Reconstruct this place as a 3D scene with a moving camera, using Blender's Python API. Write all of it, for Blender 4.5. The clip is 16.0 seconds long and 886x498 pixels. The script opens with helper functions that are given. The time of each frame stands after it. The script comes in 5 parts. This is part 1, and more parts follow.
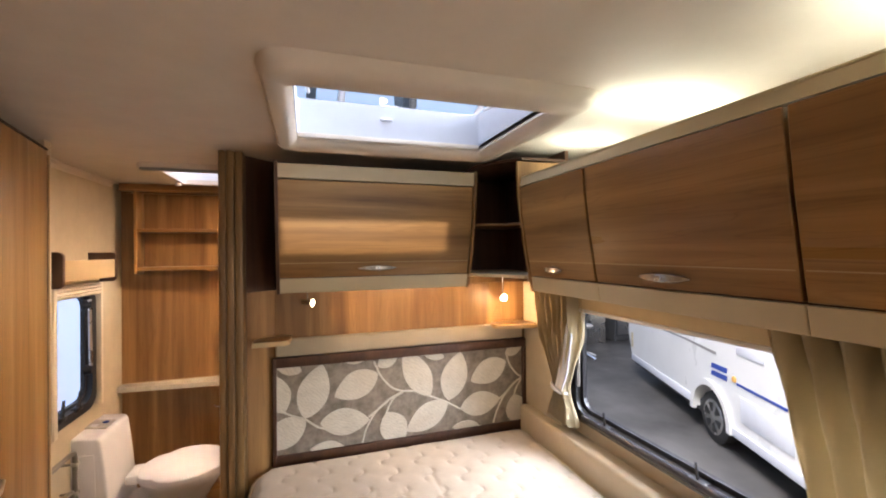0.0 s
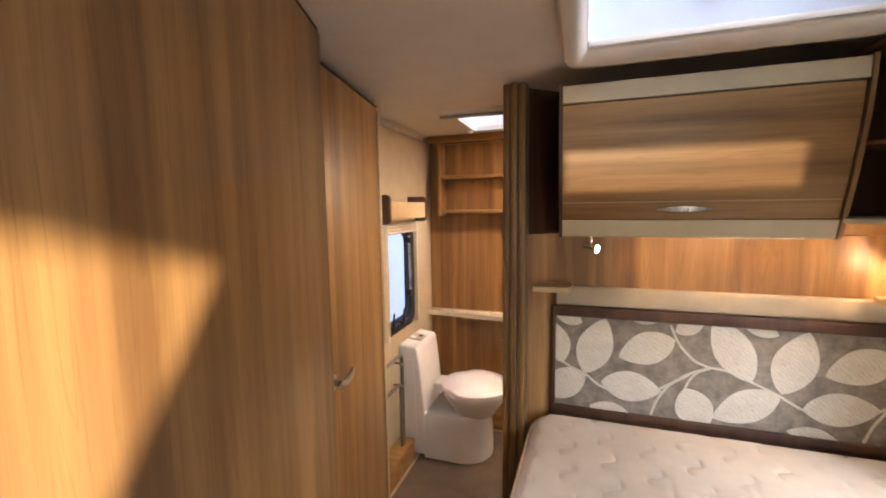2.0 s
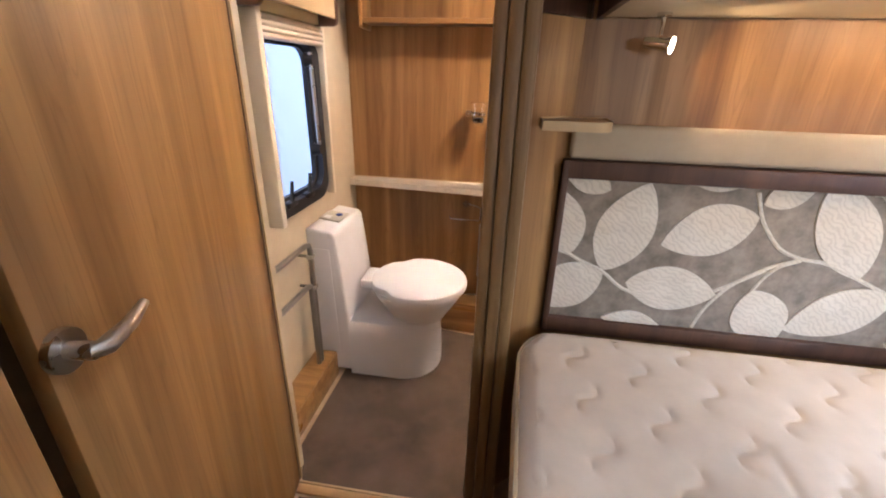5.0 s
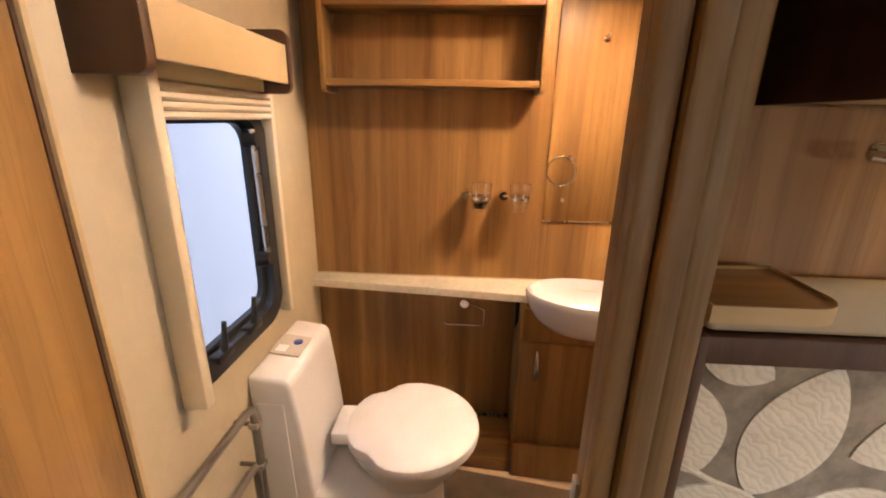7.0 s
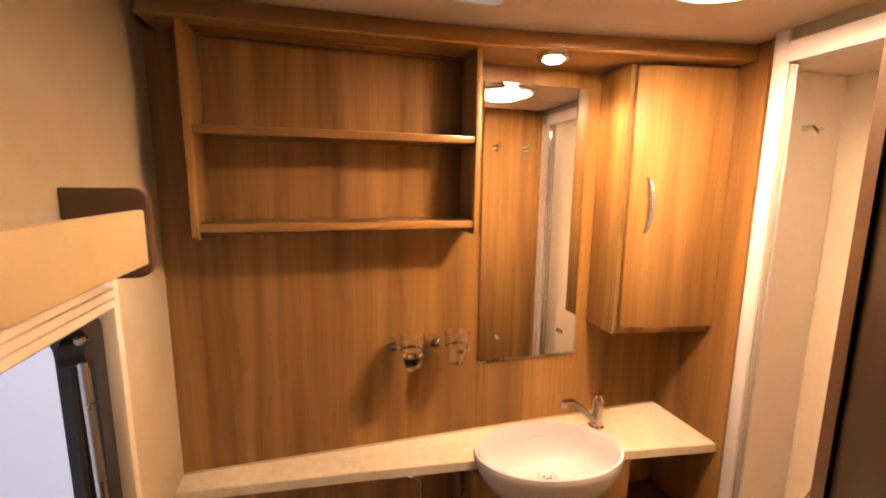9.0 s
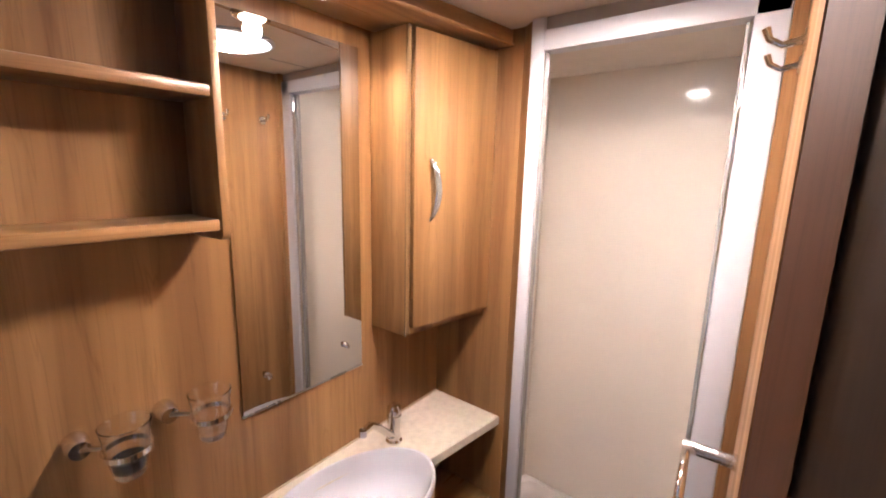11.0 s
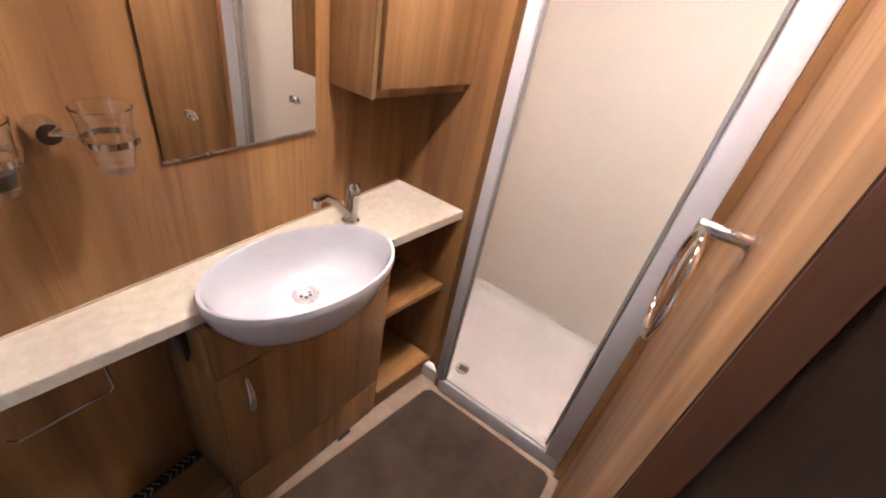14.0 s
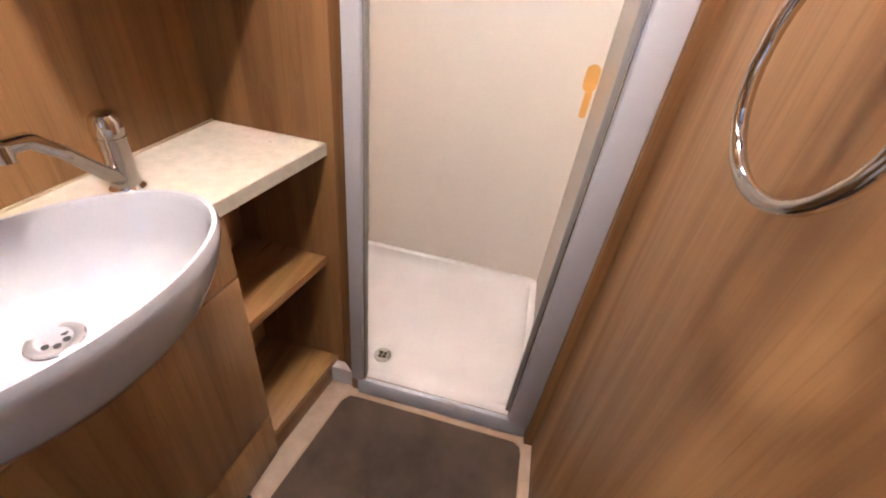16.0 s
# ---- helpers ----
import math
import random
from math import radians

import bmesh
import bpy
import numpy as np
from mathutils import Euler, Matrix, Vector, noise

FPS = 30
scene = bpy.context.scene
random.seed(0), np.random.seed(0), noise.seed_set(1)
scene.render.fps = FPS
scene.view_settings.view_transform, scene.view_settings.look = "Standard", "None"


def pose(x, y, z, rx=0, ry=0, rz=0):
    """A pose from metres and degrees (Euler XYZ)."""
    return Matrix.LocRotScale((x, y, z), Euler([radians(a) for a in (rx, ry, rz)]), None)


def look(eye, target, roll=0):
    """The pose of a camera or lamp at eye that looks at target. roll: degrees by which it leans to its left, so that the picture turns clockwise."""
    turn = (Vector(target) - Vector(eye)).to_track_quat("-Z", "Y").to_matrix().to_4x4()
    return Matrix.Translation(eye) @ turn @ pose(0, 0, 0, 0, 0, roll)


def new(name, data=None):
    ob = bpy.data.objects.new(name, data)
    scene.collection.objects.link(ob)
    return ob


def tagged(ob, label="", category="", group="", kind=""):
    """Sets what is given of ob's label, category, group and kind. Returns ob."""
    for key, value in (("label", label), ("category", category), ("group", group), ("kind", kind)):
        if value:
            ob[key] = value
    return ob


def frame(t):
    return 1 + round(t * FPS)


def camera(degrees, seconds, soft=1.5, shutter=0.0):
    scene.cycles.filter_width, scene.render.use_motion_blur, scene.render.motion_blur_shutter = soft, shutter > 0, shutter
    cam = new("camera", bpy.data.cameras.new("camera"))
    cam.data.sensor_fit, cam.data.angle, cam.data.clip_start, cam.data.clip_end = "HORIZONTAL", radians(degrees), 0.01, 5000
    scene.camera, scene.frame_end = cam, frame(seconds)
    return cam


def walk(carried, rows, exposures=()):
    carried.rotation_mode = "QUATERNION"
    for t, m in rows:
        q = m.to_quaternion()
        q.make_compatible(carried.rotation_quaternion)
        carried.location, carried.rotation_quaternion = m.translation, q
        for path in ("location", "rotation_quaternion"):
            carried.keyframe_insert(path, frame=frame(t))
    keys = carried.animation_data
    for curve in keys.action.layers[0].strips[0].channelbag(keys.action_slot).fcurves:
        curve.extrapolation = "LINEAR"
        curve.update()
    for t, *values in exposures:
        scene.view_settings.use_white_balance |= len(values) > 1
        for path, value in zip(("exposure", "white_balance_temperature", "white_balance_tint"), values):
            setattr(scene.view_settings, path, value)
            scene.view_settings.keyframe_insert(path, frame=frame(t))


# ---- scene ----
cam = camera(93.9, 16.0, soft=2.0)
PATH = [
    (0, (0.012, 0.044, 1.535), (0.636, 1.944, 1.549), -0.6),
    (0.5, (0.055, -0.014, 1.518), (0.311, 1.969, 1.472), -0.7),
    (1, (0.073, -0.032, 1.493), (-0.022, 1.963, 1.387), -0.8),
    (1.5, (0.02, 0.107, 1.473), (-0.376, 2.06, 1.298), -0.9),
    (2, (-0.02, 0.25, 1.491), (-0.66, 2.133, 1.285), -0.8),
    (2.5, (-0.012, 0.318, 1.519), (-0.826, 2.131, 1.287), -0.7),
    (3, (-0.011, 0.372, 1.488), (-0.81, 2.182, 1.198), -0.7),
    (3.5, (-0.066, 0.439, 1.438), (-0.713, 2.294, 1.066), -0.8),
    (4, (-0.101, 0.575, 1.39), (-0.597, 2.441, 0.866), -0.5),
    (4.2, (-0.127, 0.658, 1.339), (-0.564, 2.517, 0.743), -0.2),
    (6.3, (-0.447, 1.409, 1.22), (-0.64, 3.218, 0.392), 2.3),
    (6.5, (-0.453, 1.453, 1.223), (-0.637, 3.305, 0.491), 2.1),
    (7, (-0.468, 1.492, 1.349), (-0.573, 3.396, 0.748), 1.0),
    (7.5, (-0.457, 1.501, 1.455), (-0.545, 3.444, 0.99), -0.1),
    (8, (-0.507, 1.549, 1.52), (-0.488, 3.509, 1.124), -0.4),
    (8.5, (-0.572, 1.681, 1.532), (-0.317, 3.639, 1.212), -0.1),
    (9, (-0.637, 1.805, 1.561), (-0.105, 3.707, 1.252), 0.6),
    (9.5, (-0.646, 1.892, 1.552), (0.218, 3.677, 1.293), 0.4),
    (10, (-0.633, 1.98, 1.582), (0.563, 3.555, 1.285), 0.9),
    (10.2, (-0.632, 2.021, 1.571), (0.687, 3.499, 1.297), 1.1),
    (12.3, (-0.502, 2.162, 1.541), (1.144, 3.087, 0.881), 4.3),
    (12.5, (-0.512, 2.172, 1.529), (1.125, 3.068, 0.81), 5.4),
    (13, (-0.506, 2.178, 1.485), (1.079, 3.04, 0.62), 7.7),
    (13.5, (-0.505, 2.191, 1.437), (1.017, 3.016, 0.435), 9.9),
    (14, (-0.511, 2.208, 1.374), (0.953, 2.999, 0.264), 11.7),
    (14.5, (-0.517, 2.224, 1.303), (0.908, 3.003, 0.135), 12.2),
    (15, (-0.455, 2.224, 1.28), (1.011, 2.999, 0.161), 9.9),
    (15.5, (-0.349, 2.284, 1.183), (1.204, 2.822, 0.045), 8.6),
    (16, (-0.252, 2.319, 1.118), (1.356, 2.574, -0.043), 7.6),
]
EXPOSURES = [(0.0, -0.03, 6500, 17), (2.0, 0.0, 6400, 18), (3.2, 0.15, 5700, 20), (4.2, 0.15, 5400, 18), (6.3, -0.05, 6900, 18), (7.2, -0.1, 7300, 20), (8.9, -0.28, 8800, 30), (10.0, -0.45, 5200, 20), (12.4, -0.52, 5000, 18), (16.0, -0.28, 4900, 14)]
walk(cam, [(t, look(eye, target, roll)) for t, eye, target, roll in PATH], EXPOSURES)

# ---- world and large lights ----
world = bpy.data.worlds.new("world")
scene.world = world
world.use_nodes = True
_wn = world.node_tree
_sky = _wn.nodes.new("ShaderNodeTexSky")
_sky.sky_type, _sky.sun_disc = "NISHITA", False
_sky.sun_elevation, _sky.sun_rotation = radians(40), radians(120)
_wn.links.new(_sky.outputs[0], _wn.nodes["Background"].inputs[0])
_wn.nodes["Background"].inputs[1].default_value = 0.12


def lamp(name, kind, m, energy, colour, size=0.1, size_y=0.0, shape="RECTANGLE", spot=60, blend=0.3, spread=180):
    data = bpy.data.lights.new(name, kind)
    data.energy, data.color = energy, colour
    if kind == "AREA":
        data.shape, data.size, data.spread = shape, size, radians(spread)
        if size_y:
            data.size_y = size_y
    elif kind == "SPOT":
        data.spot_size, data.spot_blend, data.shadow_soft_size = radians(spot), blend, size
    elif kind == "SUN":
        data.angle = radians(size)
    else:
        data.shadow_soft_size = size
    ob = new(name, data)
    ob.matrix_world = m
    return ob


WARM, COOL, DAY = (1.0, 0.66, 0.36), (0.93, 1.0, 0.80), (0.74, 0.86, 1.0)
lamp("hall_lamp_light", "AREA", look((1.6, 2.2, 4.4), (4.4, 3.4, 0.3)), 430, (1.0, 0.98, 0.95), 1.6, 1.0)
lamp("window_light", "AREA", look((2.5, 0.75, 2.75), (1.17, 1.0, 1.05)), 150, (0.80, 0.89, 1.0), 1.6, 1.2)
lamp("window_light", "AREA", look((2.7, -0.5, 1.75), (1.17, 1.05, 1.05)), 68, (0.80, 0.90, 1.0), 1.0, 1.0)
lamp("washroom_window_light", "AREA", look((-1.50, 2.45, 2.35), (-0.95, 2.44, 0.9)), 5, (0.58, 0.77, 1.0), 0.6, 0.6)
lamp("rooflight_light", "AREA", look((0.33, 1.34, 3.3), (0.33, 1.3401, 0)), 16, DAY, 1.2, 1.2)
lamp("washroom_rooflight_light", "AREA", look((-0.47, 2.48, 3.2), (-0.47, 2.4801, 0)), 1.8, (0.60, 0.76, 1.0), 0.8, 0.8)
# two fill lamps added behind the camera; the second brightens the wardrobe
lamp("lounge_fill", "AREA", look((0.1, -3.1, 1.25), (0.0, 0, 1.3)), 8, (1.0, 0.90, 0.76), 1.5, 0.5)
lamp("wardrobe_fill", "AREA", look((1.32, -1.75, 1.28), (-0.4, 0.35, 1.6)), 26, (1.0, 0.90, 0.74), 0.9, 0.45)
for y0, y1 in ((1.26, 1.47), (0.76, 1.17), (0.16, 0.60), (-0.50, 0.0)):
    lamp("locker_strip_light", "AREA", look((1.01, (y0 + y1) / 2, 1.845), (1.011, (y0 + y1) / 2, 3)), 3.9 * (y1 - y0), COOL, 0.05, y1 - y0)
lamp("dome_light", "AREA", look((0.10, 2.44, 1.925), (0.10, 2.4401, 0)), 30, (1.0, 0.72, 0.46), 0.13, shape="DISK")
lamp("washroom_spot_light", "SPOT", look((-0.045, 2.848, 1.868), (-0.06, 2.80, 0)), 19, (1.0, 0.67, 0.38), 0.02, spot=170, blend=0.4)
# fill lamp added to brighten the shower walls and tray
lamp("shower_fill", "AREA", look((0.60, 2.42, 1.93), (0.60, 2.4201, 0)), 5.5, (1.0, 0.80, 0.56), 0.09, shape="DISK")
lamp("reading_light_glow", "SPOT", look((0.045, 1.968, 1.314), (0.6, 1.90, 1.15)), 2.8, WARM, 0.012, spot=120, blend=0.6)
lamp("reading_light_glow", "POINT", pose(0.965, 1.935, 1.285), 3.6, WARM, 0.012)
# added spots out of view that throw the wardrobe patch and locker band
lamp("light_patch_spot", "SPOT", look((3.2, -1.6, 1.1), (1.17, -0.53, 1.17)), 3300, (1.0, 0.84, 0.62), 0.03, spot=30, blend=0.2)
# shines through the slot added in the end wall onto the locker
lamp("light_patch_spot", "SPOT", look((0.25, -5.0, 1.5), (0.25, 1.7, 1.60)), 2400, (1.0, 0.82, 0.58), 0.006, spot=9, blend=0.2)

# ---- materials ----


def material(name):
    m = bpy.data.materials.new(name)
    m.use_nodes = True
    nt = m.node_tree
    return m, nt, nt.nodes["Principled BSDF"]


def node(nt, kind, **inputs):
    n = nt.nodes.new(kind)
    for key, value in inputs.items():
        n.inputs[key.replace("_", " ")].default_value = value
    return n


def ramp(nt, src, stops):
    r = nt.nodes.new("ShaderNodeValToRGB")
    els = r.color_ramp.elements
    while len(els) < len(stops):
        els.new(0.5)
    for el, (p, c) in zip(els, stops):
        el.position, el.color = p, (*c, 1)
    nt.links.new(src, r.inputs[0])
    return r.outputs[0]


def coords(nt, scale, jitter=True):
    tc = nt.nodes.new("ShaderNodeTexCoord")
    mp = nt.nodes.new("ShaderNodeMapping")
    mp.inputs["Scale"].default_value = scale
    src = tc.outputs["Object"]
    if jitter:
        oi = nt.nodes.new("ShaderNodeObjectInfo")
        mul = nt.nodes.new("ShaderNodeMath")
        mul.operation = "MULTIPLY"
        mul.inputs[1].default_value = 7.3
        nt.links.new(oi.outputs["Random"], mul.inputs[0])
        add = nt.nodes.new("ShaderNodeVectorMath")
        nt.links.new(src, add.inputs[0])
        nt.links.new(mul.outputs[0], add.inputs[1])
        src = add.outputs[0]
    nt.links.new(src, mp.inputs["Vector"])
    return mp.outputs[0]


def noise_tex(nt, vec, scale, detail=4, rough=0.55, distort=0.0):
    n = node(nt, "ShaderNodeTexNoise", Scale=scale, Detail=detail, Roughness=rough, Distortion=distort)
    nt.links.new(vec, n.inputs["Vector"])
    return n.outputs["Fac"]


def mix(nt, a, b, fac, blend="MIX"):
    n = nt.nodes.new("ShaderNodeMix")
    n.data_type, n.blend_type = "RGBA", blend
    for sock, v in ((n.inputs[0], fac), (n.inputs[6], a), (n.inputs[7], b)):
        if isinstance(v, (int, float)):
            sock.default_value = v
        elif isinstance(v, tuple):
            sock.default_value = (*v, 1)
        else:
            nt.links.new(v, sock)
    return n.outputs[2]


def bump(nt, bs, height, strength, distance=0.001):
    b = node(nt, "ShaderNodeBump", Strength=strength, Distance=distance)
    nt.links.new(height, b.inputs["Height"])
    nt.links.new(b.outputs[0], bs.inputs["Normal"])


def wood(name, dark, mid, light, axis="z", rough=0.36, figure=1.0):
    """Oak-grained laminate, the grain along one axis."""
    m, nt, bs = material(name)

    def along(a, b):
        return {"x": (b, a, a), "y": (a, b, a), "z": (a, a, b)}[axis]
    broad = noise_tex(nt, coords(nt, along(8.5, 0.36)), 1.0, 3, 0.5, 0.9)
    grain = noise_tex(nt, coords(nt, along(11.0, 0.5)), 1.0, 3, 0.5, 1.1)
    streak = noise_tex(nt, coords(nt, along(22.0, 1.1)), 1.0, 3, 0.55, 1.2)
    pores = noise_tex(nt, coords(nt, along(210.0, 5.0)), 1.0, 2, 0.5)
    c1 = ramp(nt, broad, [(0.37, dark), (0.50, mid), (0.63, light)])
    c2 = ramp(nt, grain, [(0.32, dark), (0.50, mid), (0.70, light)])
    col = mix(nt, c1, c2, 0.45 * figure)
    lanes = ramp(nt, streak, [(0.34, (0.60, 0.55, 0.50)), (0.47, (0.95, 0.94, 0.93)), (0.66, (1.10, 1.10, 1.10))])
    col = mix(nt, col, lanes, 0.34, "MULTIPLY")
    rings = ramp(nt, streak, [(0.470, (1, 1, 1)), (0.492, (0.62, 0.57, 0.52)), (0.514, (1, 1, 1))])
    col = mix(nt, col, rings, 0.40, "MULTIPLY")
    fine = ramp(nt, pores, [(0.30, (0.55, 0.51, 0.47)), (0.44, (1, 1, 1))])
    nt.links.new(mix(nt, col, fine, 0.30, "MULTIPLY"), bs.inputs["Base Color"])
    nt.links.new(ramp(nt, grain, [(0.3, (rough + 0.1,) * 3), (0.7, (rough - 0.04,) * 3)]), bs.inputs["Roughness"])
    bump(nt, bs, pores, 0.10, 0.0006)
    return m


def plain(name, colour, rough=0.5, metal=0.0, vary=0.06, scale=9.0, relief=0.05, relief_scale=220.0, coat=0.0, sheen=0.0):
    """A painted, plastic or cloth surface with faint mottling and a fine relief."""
    m, nt, bs = material(name)
    vec = coords(nt, (1, 1, 1))
    big = noise_tex(nt, vec, scale, 4, 0.6)
    small = noise_tex(nt, vec, relief_scale, 3, 0.6)
    lo = tuple(c * (1 - vary) for c in colour)
    hi = tuple(min(1.0, c * (1 + vary)) for c in colour)
    nt.links.new(ramp(nt, big, [(0.32, lo), (0.68, hi)]), bs.inputs["Base Color"])
    nt.links.new(ramp(nt, big, [(0.3, (min(1, rough * 1.12),) * 3), (0.7, (rough * 0.9,) * 3)]), bs.inputs["Roughness"])
    bs.inputs["Metallic"].default_value = metal
    bs.inputs["Coat Weight"].default_value = coat
    bs.inputs["Sheen Weight"].default_value = sheen
    if relief:
        bump(nt, bs, small, relief, 0.001)
    return m


def glass(name, colour=(1, 1, 1), rough=0.0, thin=True, ior=1.45):
    m, nt, bs = material(name)
    bs.inputs["Base Color"].default_value = (*colour, 1)
    bs.inputs["Transmission Weight"].default_value = 1.0
    bs.inputs["Roughness"].default_value = rough
    bs.inputs["IOR"].default_value = 1.02 if thin else ior
    bs.inputs["Coat Weight"].default_value = 0.0 if thin else 1.0
    return m


def glow(name, colour, strength):
    m, nt, bs = material(name)
    bs.inputs["Base Color"].default_value = (*colour, 1)
    bs.inputs["Emission Color"].default_value = (*colour, 1)
    bs.inputs["Emission Strength"].default_value = strength
    return m


OAK_D, OAK_M, OAK_L = (0.155, 0.078, 0.027), (0.292, 0.161, 0.058), (0.42, 0.243, 0.090)
OAK = wood("oak_upright", OAK_D, OAK_M, OAK_L, "z")
OAK_X = wood("oak_level", OAK_D, OAK_M, OAK_L, "x", 0.30)
OAK_Y = wood("oak_lengthwise", OAK_D, OAK_M, OAK_L, "y", 0.30)
OAK_PALE = wood("oak_pale", (0.33, 0.19, 0.09), (0.44, 0.28, 0.14), (0.52, 0.35, 0.20), "x", 0.4)
POST_WOOD = wood("post_wood", (0.16, 0.093, 0.036), (0.225, 0.136, 0.054), (0.29, 0.185, 0.078), "z", 0.4)
# brown jamb wood taken near black: the shade on it is in the colour
JAMB_SHADED = wood("jamb_wood_shaded", (0.020, 0.011, 0.006), (0.032, 0.017, 0.009), (0.045, 0.025, 0.013), "z", 0.45)
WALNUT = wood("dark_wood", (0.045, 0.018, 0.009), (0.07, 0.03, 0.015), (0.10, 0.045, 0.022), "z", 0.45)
BROWN = plain("brown_plastic", (0.075, 0.036, 0.02), 0.38)
CREAM = plain("cream_vinyl", (0.53, 0.455, 0.325), 0.55, vary=0.05, relief=0.12, relief_scale=160)
CREAM_TRIM = plain("cream_trim", (0.53, 0.45, 0.29), 0.45, vary=0.04)
RAIL = plain("pale_blind_rail", (0.66, 0.585, 0.45), 0.45, vary=0.03, relief=0.0)
BEIGE = plain("beige_vinyl", (0.50, 0.37, 0.20), 0.5, vary=0.04)
CEILING = plain("ceiling_vinyl", (0.70, 0.63, 0.55), 0.6, vary=0.03, relief=0.1, relief_scale=300)
WHITE = plain("white_plastic", (0.76, 0.77, 0.82), 0.42, vary=0.02, relief=0.0)
CERAMIC = plain("white_ceramic", (0.62, 0.635, 0.70), 0.12, vary=0.015, relief=0.0, coat=0.5)
SHOWER = plain("shower_panel", (0.84, 0.77, 0.68), 0.10, vary=0.02, scale=2.5, relief=0.02, relief_scale=60)
SHAFT = plain("pale_shaft_plastic", (0.50, 0.53, 0.60), 0.4, vary=0.03, relief=0.0)
TRAY = plain("shower_tray_acrylic", (0.82, 0.785, 0.765), 0.14, vary=0.015, relief=0.0, coat=0.3)
ALU = plain("white_aluminium", (0.57, 0.585, 0.64), 0.3, vary=0.02, relief=0.0)
CHROME = plain("chrome", (0.78, 0.77, 0.75), 0.08, 1.0, vary=0.03, relief=0.0)
STEEL = plain("brushed_steel", (0.55, 0.53, 0.50), 0.28, 1.0, vary=0.06, relief=0.05)
DULL_STEEL = plain("dull_grey_steel", (0.30, 0.285, 0.265), 0.34, 0.85, vary=0.06, relief=0.05)
RUBBER = plain("black_rubber", (0.018, 0.018, 0.02), 0.35, vary=0.1)
SEAL = plain("satin_black_seal", (0.035, 0.034, 0.038), 0.22, vary=0.1, relief=0.0)
WASTE = plain("waste_steel", (0.46, 0.46, 0.47), 0.28, 0.6, vary=0.05, relief=0.0)
SILVER_GREY = plain("pale_grey_plastic", (0.50, 0.48, 0.46), 0.35, vary=0.03, relief=0.0)
GREY = plain("grey_strip", (0.28, 0.27, 0.26), 0.4)
# near-black colour that paints the shade of gaps and slots onto solid strips
DARK = plain("dark_shadow_gap", (0.03, 0.018, 0.012), 0.6)
TAUPE = plain("taupe_cloth", (0.235, 0.20, 0.155), 0.9, vary=0.30, scale=26.0, relief=0.5, relief_scale=420, sheen=0.2)
PAD = plain("cream_padding", (0.42, 0.36, 0.26), 0.85, vary=0.06, relief=0.5, relief_scale=380)
MATTRESS = plain("mattress_ticking", (0.60, 0.52, 0.41), 0.85, vary=0.04, scale=14, relief=0.35, relief_scale=500, sheen=0.15)
CURTAIN = plain("curtain_cloth", (0.55, 0.455, 0.285), 0.8, vary=0.06, relief=0.4, relief_scale=500, sheen=0.2)
SATIN = plain("tieback_satin", (0.68, 0.71, 0.78), 0.45, vary=0.1)
WORKTOP = plain("stone_laminate", (0.60, 0.56, 0.46), 0.3, vary=0.09, scale=45, relief=0.04)
CARPET = plain("brown_carpet", (0.085, 0.059, 0.042), 0.95, vary=0.35, scale=7, relief=0.9, relief_scale=700, sheen=0.3)
MAT = plain("dark_mat_pile", (0.066, 0.043, 0.029), 0.95, vary=0.35, scale=6, relief=0.9, relief_scale=700, sheen=0.3)
BINDING = plain("mat_binding", (0.42, 0.31, 0.20), 0.8, relief=0.3, relief_scale=600)
LINO = plain("floor_vinyl", (0.45, 0.34, 0.24), 0.5, vary=0.12, scale=20)
SILVER = plain("silver_plastic", (0.52, 0.51, 0.49), 0.25, 0.85, vary=0.03, relief=0.0)
BLUE = plain("blue_film", (0.03, 0.07, 0.35), 0.35)
YELLOW = plain("yellow_sticker", (0.75, 0.42, 0.10), 0.5)
ASPHALT = plain("hall_floor", (0.105, 0.10, 0.096), 0.5, vary=0.45, scale=0.9, relief=0.3, relief_scale=90)
SHELL = plain("white_shell", (0.80, 0.79, 0.77), 0.3, vary=0.03, scale=2)
TYRE = plain("tyre_rubber", (0.02, 0.02, 0.02), 0.7)
HALL = plain("hall_steel", (0.07, 0.072, 0.075), 0.5, vary=0.15, scale=1.0)
GLASS = glass("window_glass")
TUMBLER = glass("tumbler_glass", (1, 1, 1), 0.0, False, 1.22)
# emission that stands in for the daylight behind the washroom window
BACKDROP_GLOW = glow("backdrop_glow", (0.62, 0.75, 1.0), 0.60)
BULB = glow("lit_bulb", (1.0, 0.80, 0.52), 16.0)
LENS = glow("lit_lens", (1.0, 0.74, 0.44), 26.0)
DIFFUSER = glow("lit_diffuser", (1.0, 0.90, 0.74), 5.0)
LED = glow("lit_led", (0.96, 1.0, 0.84), 7.0)
# emission in the sheets stands in for daylight coming through them
ROOFGLOW = glow("hall_sheet_glow", (0.60, 0.78, 1.0), 0.55)


def mirror_material():
    m, nt, bs = material("mirror_silver")
    bs.inputs["Base Color"].default_value = (0.88, 0.88, 0.86, 1)
    bs.inputs["Metallic"].default_value, bs.inputs["Roughness"].default_value = 1.0, 0.015
    return m


MIRROR = mirror_material()


